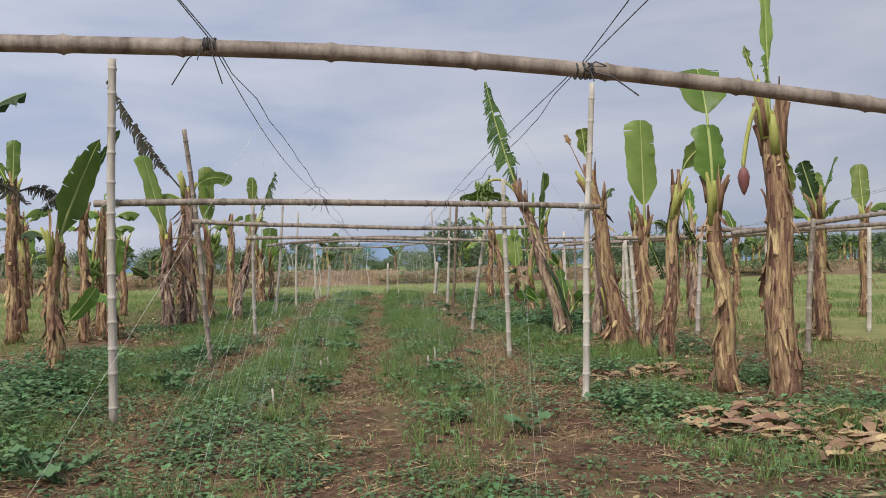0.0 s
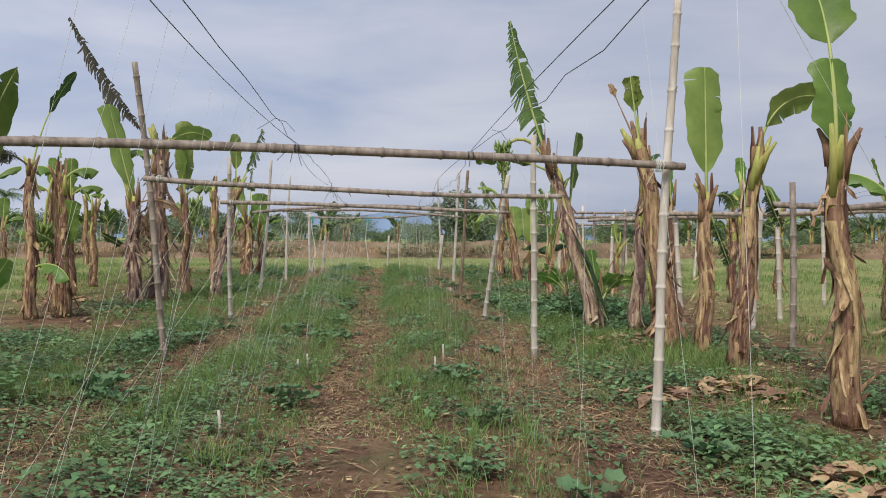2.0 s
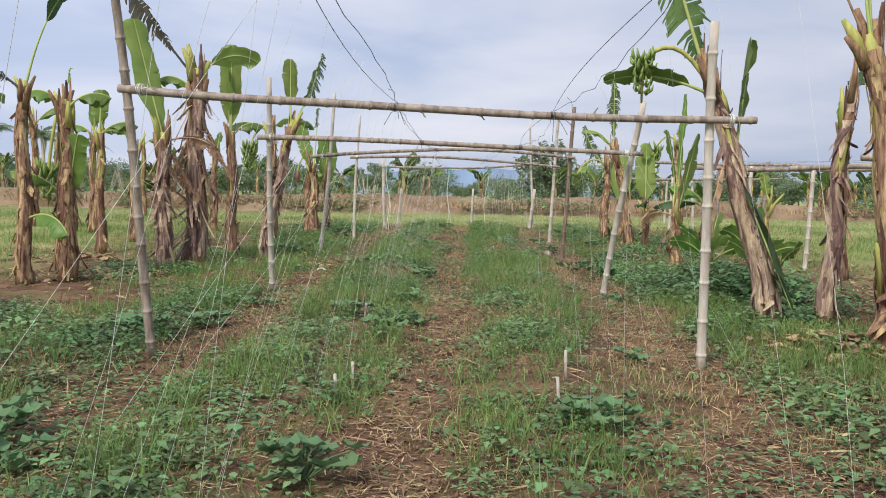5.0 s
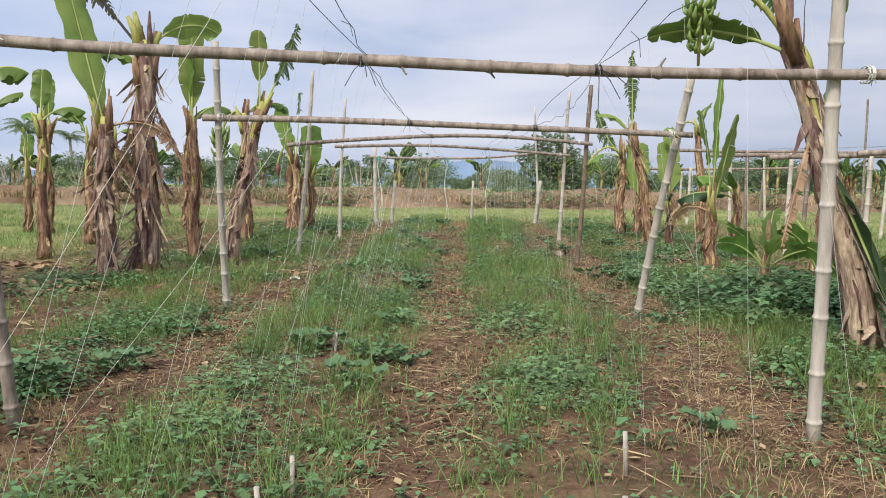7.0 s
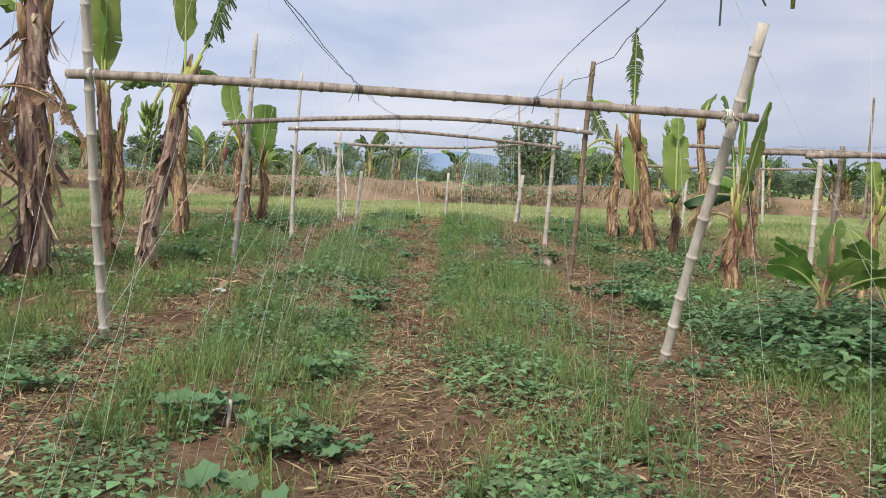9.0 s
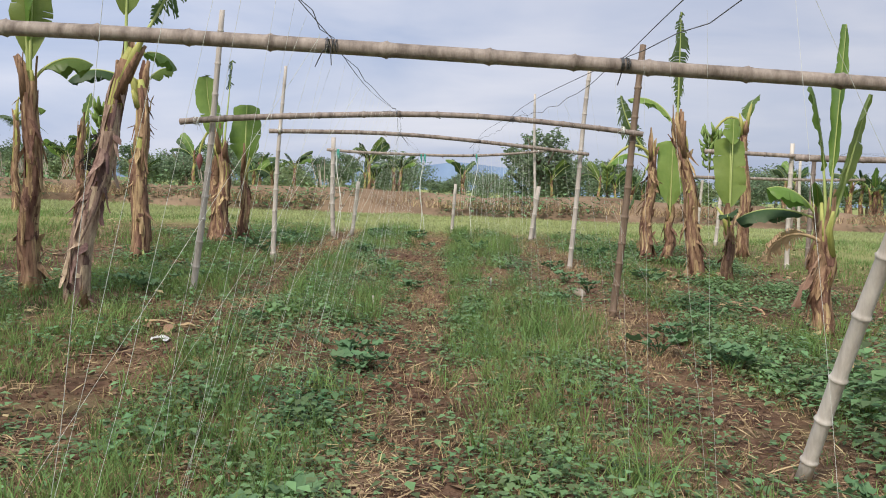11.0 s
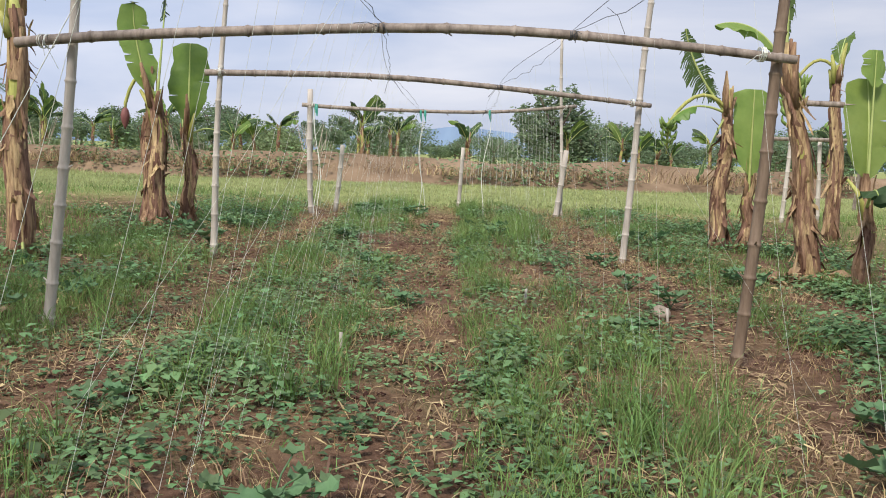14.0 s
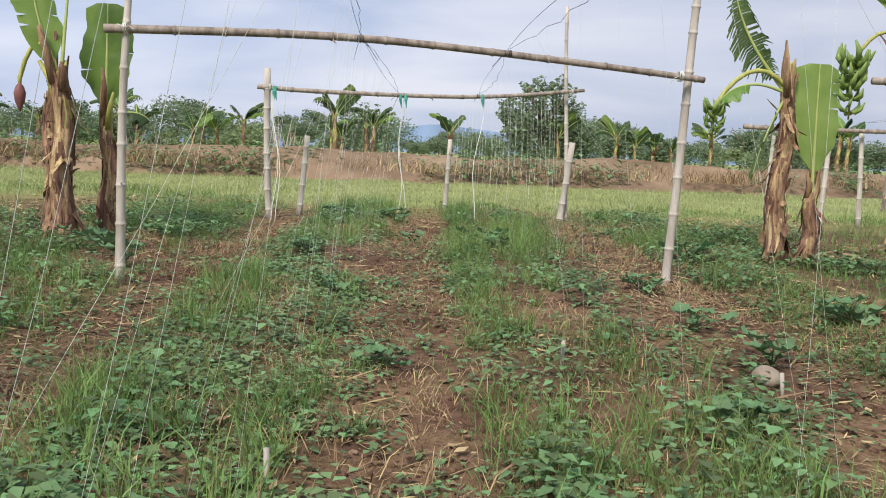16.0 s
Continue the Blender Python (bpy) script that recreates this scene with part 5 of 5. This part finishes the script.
def leaf_pile(cx, cy, rx, ry, count, high, seed, label="heap of dry tan banana leaves and sheaths"):
    rng = random.Random(seed)
    ob = thing("leaf_pile", (cx, cy, gz(cx, cy)), label, "leaf pile", "dry leaf piles")
    for k in range(int(count * 1.5)):
        a, d = rng.uniform(0, 6.28), math.sqrt(rng.random())
        px, py = rx * d * math.cos(a), ry * d * math.sin(a)
        lf = part("dry_leaf", rng.choice(DRY_LEAVES), None, ob)
        lf.matrix_basis = pose(px, py, gz(cx + px, cy + py) - gz(cx, cy) + 0.02 + high * (1 - d * d) * rng.random(), rng.uniform(-18, 18), rng.uniform(-16, 16), rng.uniform(0, 360)) @ Matrix.Scale(rng.uniform(0.5, 0.9), 4)


leaf_pile(3.95, 7.547, 0.95, 1.044, 130, 0.13, 1)
leaf_pile(4.1, 6.102, 0.7, 0.723, 60, 0.12, 2)
leaf_pile(3.95, 11.161, 0.55, 0.642, 52, 0.10, 3)
leaf_pile(3.7, 14.774, 0.6, 0.642, 56, 0.10, 4)
leaf_pile(2.9, 10.759, 0.35, 0.482, 12, 0.05, 5)
leaf_pile(4.1, 27.299, 0.5, 0.401, 36, 0.10, 6)
leaf_pile(-6.9, 21.84, 0.9, 0.562, 22, 0.10, 7)
leaf_pile(-5.2, 19.752, 0.7, 0.482, 16, 0.07, 8)
leaf_pile(-5.3, 24.409, 0.6, 0.482, 32, 0.10, 9)
leaf_pile(7.6, 15.256, 0.9, 0.642, 20, 0.10, 10)
leaf_pile(-2.6, 21.92, 0.4, 0.241, 4, 0.03, 11, "a few pale dry leaves on the soil")
leaf_pile(-4.6, 20.956, 0.4, 0.321, 12, 0.15, 12)
leaf_pile(3.6, 24.248, 0.4, 0.321, 9, 0.06, 13)
leaf_pile(5.1, 30.913, 0.5, 0.321, 9, 0.06, 14)


def squash_shapes():
    shapes = []
    for k in range(4):
        rng = random.Random(80 + k)
        verts, faces = [], []
        for j in range(10 + 3 * k):
            a, d = rng.uniform(0, 6.28), rng.uniform(0.05, 0.30)
            c = Vector((math.cos(a) * d, math.sin(a) * d, rng.uniform(0.06, 0.18)))
            s, tilt, turn = rng.uniform(0.05, 0.095), rng.uniform(-0.4, 0.5), rng.uniform(0, 6.28)
            st = tube([(0, 0, 0.0), c * 0.5 + Vector((0, 0, 0.04)), c], [0.005] * 3, 4, False)
            o = len(verts)
            verts += st[0]
            faces += [tuple(i + o for i in q) for q in st[1]]
            rot = Matrix.Rotation(turn, 3, "Z") @ Matrix.Rotation(tilt, 3, "X")
            o = len(verts)
            verts.append(c)
            m = 15
            for i in range(m):
                t = 2 * math.pi * i / m
                rr = s * (0.93 + 0.07 * math.cos(5 * t)) * (0.45 if i == 0 else 1)
                verts.append(c + rot @ Vector((math.sin(t) * rr, -math.cos(t) * rr * 0.95, 0.035 * (rr / s) * (1 + 0.4 * math.cos(5 * t)))))
            faces += [(o, o + 1 + i, o + 1 + (i + 1) % m) for i in range(m)]
        shapes.append((verts, faces))
    return [raw_mesh("foliage", *s, True) for s in shapes]


SQUASH_MESHES = squash_shapes()
SR = random.Random(5)
SQUASH_SPOTS = [(-0.60, 10.759, 1.0), (-2.42, 11.08, 1.2), (-2.15, 10.679, 1.0), (-2.7, 11.482, 1.1), (1.09, 9.555, 0.8), (1.04, 11.723, 0.9), (2.6, 8.672, 1.0), (2.75, 9.153, 0.8), (-2.16, 6.423, 1.1), (-2.45, 6.664, 0.9), (1.5, 7.547, 0.8), (0.9, 8.029, 0.6),
                (-0.65, 14.854, 0.9), (-0.54, 17.343, 0.8), (-0.61, 15.938, 0.9), (-0.27, 15.818, 0.7), (-1.1, 16.299, 0.9), (2.2, 17.905, 0.7), (-2.3, 16.861, 0.8), (1.7, 13.971, 0.7), (-2.9, 14.774, 1.0), (-2.5, 15.416, 0.9), (-0.63, 21.037, 0.9), (-0.5, 20.555, 0.8),
                (2.05, 21.438, 1.0), (2.6, 21.037, 1.0), (2.4, 22.161, 0.9), (-1.75, 22.161, 0.7), (-3.1, 24.891, 1.0), (-3.3, 23.767, 1.1), (1.89, 26.497, 0.8), (1.92, 28.102, 0.8), (0.73, 31.314, 1.1), (0.8, 30.752, 0.8), (-2.9, 28.584, 1.2), (-3.4, 29.387, 1.2),
                (-3.0, 30.511, 1.0), (-0.75, 27.54, 0.8), (-0.28, 25.372, 0.6), (-0.5, 33.402, 1.0), (-1.4, 33.723, 0.9), (2.9, 30.029, 1.1), (3.2, 26.818, 1.1), (-4.0, 31.475, 1.2), (-0.2, 31.314, 0.7), (-1.3, 29.708, 0.8), (1.5, 24.409, 0.7), (2.1, 25.613, 0.9)]
for px, py, s in SQUASH_SPOTS:
    ob = thing("squash_plant", (px, py, gz(px, py)), "young squash vine with rounded grey-green leaves", "squash plant", "squash seedlings")
    f = part("foliage", SR.choice(SQUASH_MESHES), SQUASH, ob)
    f.matrix_basis = pose(0, 0, 0, 0, 0, SR.uniform(0, 360)) @ Matrix.Scale(s, 4)


def rock(px, py, s):
    bm = bmesh.new()
    bmesh.ops.create_icosphere(bm, subdivisions=3, radius=s)
    for v in bm.verts:
        k = 1 + 0.22 * noise.noise(v.co * 2.0 / s * 0.4)
        v.co = Vector((v.co.x * k * 1.1, v.co.y * k, max(v.co.z * k * 0.9, -0.5 * s)))
    me = bpy.data.meshes.new("stone")
    bm.to_mesh(me)
    bm.free()
    me.polygons.foreach_set("use_smooth", [True] * len(me.polygons))
    ob = part("stone", me, STONE)
    ob.location = (px, py, gz(px, py) + s * 0.46)
    tagged(ob, "rounded pale stone lying on the bed", "stone")


rock(1.92, 25.25, 0.078)


def white_scrap(px, py, s, seed):
    rng = random.Random(seed)
    verts, faces = [], []
    for i in range(6):
        for j in range(6):
            verts.append((s * (i / 5 - 0.5), s * (j / 5 - 0.5), 0.3 * s * rng.random()))
    faces = [(i * 6 + j, i * 6 + j + 1, i * 6 + j + 7, i * 6 + j + 6) for i in range(5) for j in range(5)]
    ob = part("plastic_scrap", raw_mesh("plastic_scrap", verts, faces, True), WHITE_SACK)
    ob.location = (px, py, gz(px, py) + 0.01)
    tagged(ob, "crumpled white plastic scrap on the ground", "litter", "plastic scraps")


white_scrap(-2.3, 21.278, 0.14, 1)
white_scrap(4.2, 8.993, 0.16, 2)


# ---------------------------------------------------------------- trees beyond the field
def crown_mesh(blobs, count, size, seed, flat=0.35):
    """Leaf clumps in several lobes, with gaps between them."""
    r = np.random.RandomState(seed)
    V, T, o = [], [], 0
    total = sum(b[3] ** 2 for b in blobs)
    for bx, by, bz, br in blobs:
        n = int(count * br ** 2 / total)
        d = r.normal(size=(n, 3))
        d /= np.linalg.norm(d, axis=1)[:, None]
        rad = br * (0.45 + 0.6 * r.rand(n) ** 0.5) * (0.8 + 0.35 * np.sin(d[:, 0] * 5 + seed) * np.cos(d[:, 2] * 4))
        c = np.array([bx, by, bz]) + d * rad[:, None] * np.array([1, 1, 0.85])
        s = size * (0.5 + r.rand(n))
        u = r.normal(size=(n, 3))
        u[:, 2] *= flat
        u /= np.linalg.norm(u, axis=1)[:, None]
        w = np.cross(u, r.normal(size=(n, 3)))
        w /= np.linalg.norm(w, axis=1)[:, None]
        P = np.stack([c - u * s[:, None], c - w * s[:, None] * 0.45, c + u * s[:, None], c + w * s[:, None] * 0.45], 1)
        V.append(P.reshape(-1, 3))
        k = np.arange(n)[:, None] * 4 + o
        T += [k + np.array([[0, 1, 2]]), k + np.array([[0, 2, 3]])]
        o += 4 * n
    return array_mesh("crown", np.concatenate(V), np.concatenate(T))


def trunk_mesh(h, r, seed, forks=4, spread=0.8):
    rng = random.Random(seed)
    pieces = [tube([(0, 0, -0.1), (0.03, 0, h * 0.3), (0.0, 0.05, h * 0.65)], [r * 1.3, r, r * 0.75], 8)]
    for k in range(forks):
        a = 6.28 * k / forks + rng.uniform(-0.4, 0.4)
        d = Vector((math.cos(a), math.sin(a), 0)) * spread * rng.uniform(0.6, 1.1)
        z = h * rng.uniform(0.45, 0.65)
        pieces.append(tube([Vector((0, 0.03, z)), Vector((0, 0, z + h * 0.15)) + d * 0.45, Vector((0, 0, z + h * 0.38)) + d], [r * 0.6, r * 0.42, r * 0.15], 6))
    return raw_mesh("trunk", *joined(*pieces), True)


def make_tree(seed, h, w, lobes, mat, leaf=0.12, count=2600):
    rng = random.Random(seed)
    bl = [(rng.uniform(-w, w) * 0.55, rng.uniform(-w, w) * 0.4, h * rng.uniform(0.45, 0.85), w * rng.uniform(0.28, 0.5)) for _ in range(lobes)]
    return trunk_mesh(h, 0.05 + 0.02 * h, seed, 5, w * 0.45), crown_mesh(bl, count, leaf, seed), mat


TREES = [make_tree(1, 4.6, 2.4, 9, TREE_LEAF), make_tree(2, 3.4, 2.6, 8, TREE_LEAF), make_tree(3, 5.2, 1.9, 8, TREE_LEAF_PALE), make_tree(4, 2.3, 2.2, 7, TREE_LEAF_PALE), make_tree(5, 3.9, 3.2, 10, TREE_LEAF)]


def plant_tree(kind, px, py, s, turn, label="bushy green tree beyond the earth bank", group="treeline"):
    tr, cr, mat = TREES[kind]
    ob = thing("tree", (px, py, gz(px, py)), label, "tree", group)
    ob.matrix_basis = pose(px, py, gz(px, py), 0, 0, turn) @ Matrix.Scale(s, 4)
    part("trunk", tr, BARK, ob)
    part("crown", cr, mat, ob)
    return ob


big_tr, big_cr = trunk_mesh(4.4, 0.14, 40, 6, 1.4), crown_mesh([(0, 0, 3.0, 1.5), (-1.2, 0, 2.4, 1.2), (1.3, 0.2, 2.2, 1.2), (-0.5, 0, 4.0, 0.95), (0.6, 0, 4.2, 0.8), (-1.7, 0, 3.3, 0.7), (1.0, 0, 3.4, 0.9), (0, 0.3, 1.6, 1.6), (-1.6, 0.2, 1.2, 0.9), (1.5, 0, 1.1, 0.9)], 9000, 0.10, 41)
big = thing("tree", (4.3, 53.0, gz(4.3, 53)), "large bushy green tree behind the bank", "tree", "treeline")
part("trunk", big_tr, BARK, big)
part("crown", big_cr, TREE_LEAF, big)
big.matrix_basis = pose(4.3, 53.0, gz(4.3, 53), 0, 0, 0) @ Matrix.Scale(0.78, 4)

TR = random.Random(77)
for k in range(150):
    px = -78 + 156 * (k + TR.random()) / 150
    plant_tree(TR.choice((0, 1, 1, 3, 4, 4)), px, TR.uniform(70.7, 90), TR.uniform(0.5, 0.8) * (0.72 if abs(px + 1) < 6 else 1.0), TR.uniform(0, 360))
for k in range(100):
    px = -52 + 104 * (k + TR.random()) / 100
    plant_tree(TR.choice((3, 3, 1, 1, 4)), px, TR.uniform(53, 67.5), TR.uniform(0.38, 0.62) * (0.75 if -1.6 < px < 2.2 else 1), TR.uniform(0, 360), "low bush behind the earth bank", "bushes")


def far_bananas():
    """Cut banana clumps along the bank, copied from a few plants."""
    rng = random.Random(91)
    models = []
    for k in range(4):
        lv = [(rng.uniform(0, 360), rng.uniform(45, 85), rng.uniform(0.7, 1.3), rng.uniform(0.3, 0.5), dict(droop=rng.uniform(20, 110), mat=rng.choice((LEAF, LEAF_DARK, LEAF_DARK)), torn=rng.choice((0, 0, 0.6)))) for _ in range(6)]
        models.append(banana(-30.0 + 3.3 * k, 49.8, rng.uniform(1.2, 1.9), 0.10, leaves=lv, skirt=14, stubs=3, seed=200 + k, label="banana plant on the earth bank", group="bank bananas"))
    for k in range(64):
        px = rng.uniform(4.5, 30) if k < 34 else rng.uniform(-40, 1)
        m = rng.choice(models)
        copy_thing(m, pose(px, rng.uniform(48.6, 53), gz(px, 49.8) + 0.1, 0, 0, rng.uniform(0, 360)) @ Matrix.Scale(rng.uniform(0.6, 1.0), 4))


far_bananas()


def bare_shrub(seed):
    rng = random.Random(seed)
    pieces = []
    for k in range(9):
        a = rng.uniform(0, 6.28)
        d = Vector((math.cos(a), math.sin(a), 0)) * rng.uniform(0.2, 0.9)
        pieces.append(tube([(0, 0, 0), Vector((0, 0, 0.6)) + d * 0.4, Vector((0, 0, rng.uniform(1.2, 2.3))) + d], [0.035, 0.025, 0.008], 5))
    return raw_mesh("shoot", *joined(*pieces))


SHRUBS = [bare_shrub(k) for k in range(3)]
for k in range(20):
    px, py = TR.uniform(-40, -3), TR.uniform(47.8, 50.6)
    ob = thing("bare_shrub", (px, py, gz(px, py)), "leafless pale-branched shrub on the bank", "shrub", "bare shrubs")
    ob.matrix_basis = pose(px, py, gz(px, py), 0, 0, TR.uniform(0, 360)) @ Matrix.Scale(TR.uniform(0.6, 1.0), 4)
    part("shoot", TR.choice(SHRUBS), PALE_BARK, ob)


def palm(px, py, h, seed):
    """A coconut palm: a slim curved trunk and a crown of arching feathered fronds."""
    rng = random.Random(seed)
    ob = thing("palm_tree", (px, py, gz(px, py)), "slim coconut palm rising over the far trees", "palm", "palms")
    bend = rng.uniform(-0.5, 0.5)
    part("trunk", raw_mesh("trunk", *tube([(bend * (k / 6) ** 2, 0, h * k / 6 - 0.1) for k in range(7)], [0.17 - 0.012 * k for k in range(7)], 8), True), PALE_BARK, ob)
    top = Vector((bend, 0, h - 0.15))
    for k in range(13):
        az, elev, ln = 6.28 * k / 13 + rng.uniform(-0.2, 0.2), rng.uniform(0.1, 1.25), rng.uniform(1.7, 2.4)
        d = Vector((math.cos(az), math.sin(az), 0))
        rib = [top + d * ln * u * math.cos(elev * (1 - 0.6 * u)) + Vector((0, 0, ln * (math.sin(elev) * u - 0.75 * u * u))) for u in np.linspace(0, 1, 9)]
        pieces, side = [tube(rib, [0.03 - 0.0028 * i for i in range(9)], 5)], Vector((-d.y, d.x, 0))
        for i in range(1, 9):
            for j in (0.0, 0.33, 0.66):
                p = rib[i - 1].lerp(rib[i], j)
                w = 0.55 * math.sin(min(1, (i + j) / 9 + 0.1) * math.pi) ** 0.6 + 0.08
                for sg in (-1, 1):
                    q = p + side * sg * w * 0.75 + d * w * 0.35 + Vector((0, 0, -w * rng.uniform(0.3, 0.7)))
                    pieces.append(([p, p + d * 0.07, q], [(0, 1, 2)]))
        part("frond", raw_mesh("frond", *joined(*pieces)), TREE_LEAF, ob)


for px, py, h, seed in ((-38.5, 77, 5.2, 1), (-36.0, 79, 4.8, 2), (-34.2, 76, 5.0, 3), (-32.5, 80, 4.4, 4)):
    palm(px, py, h, seed)
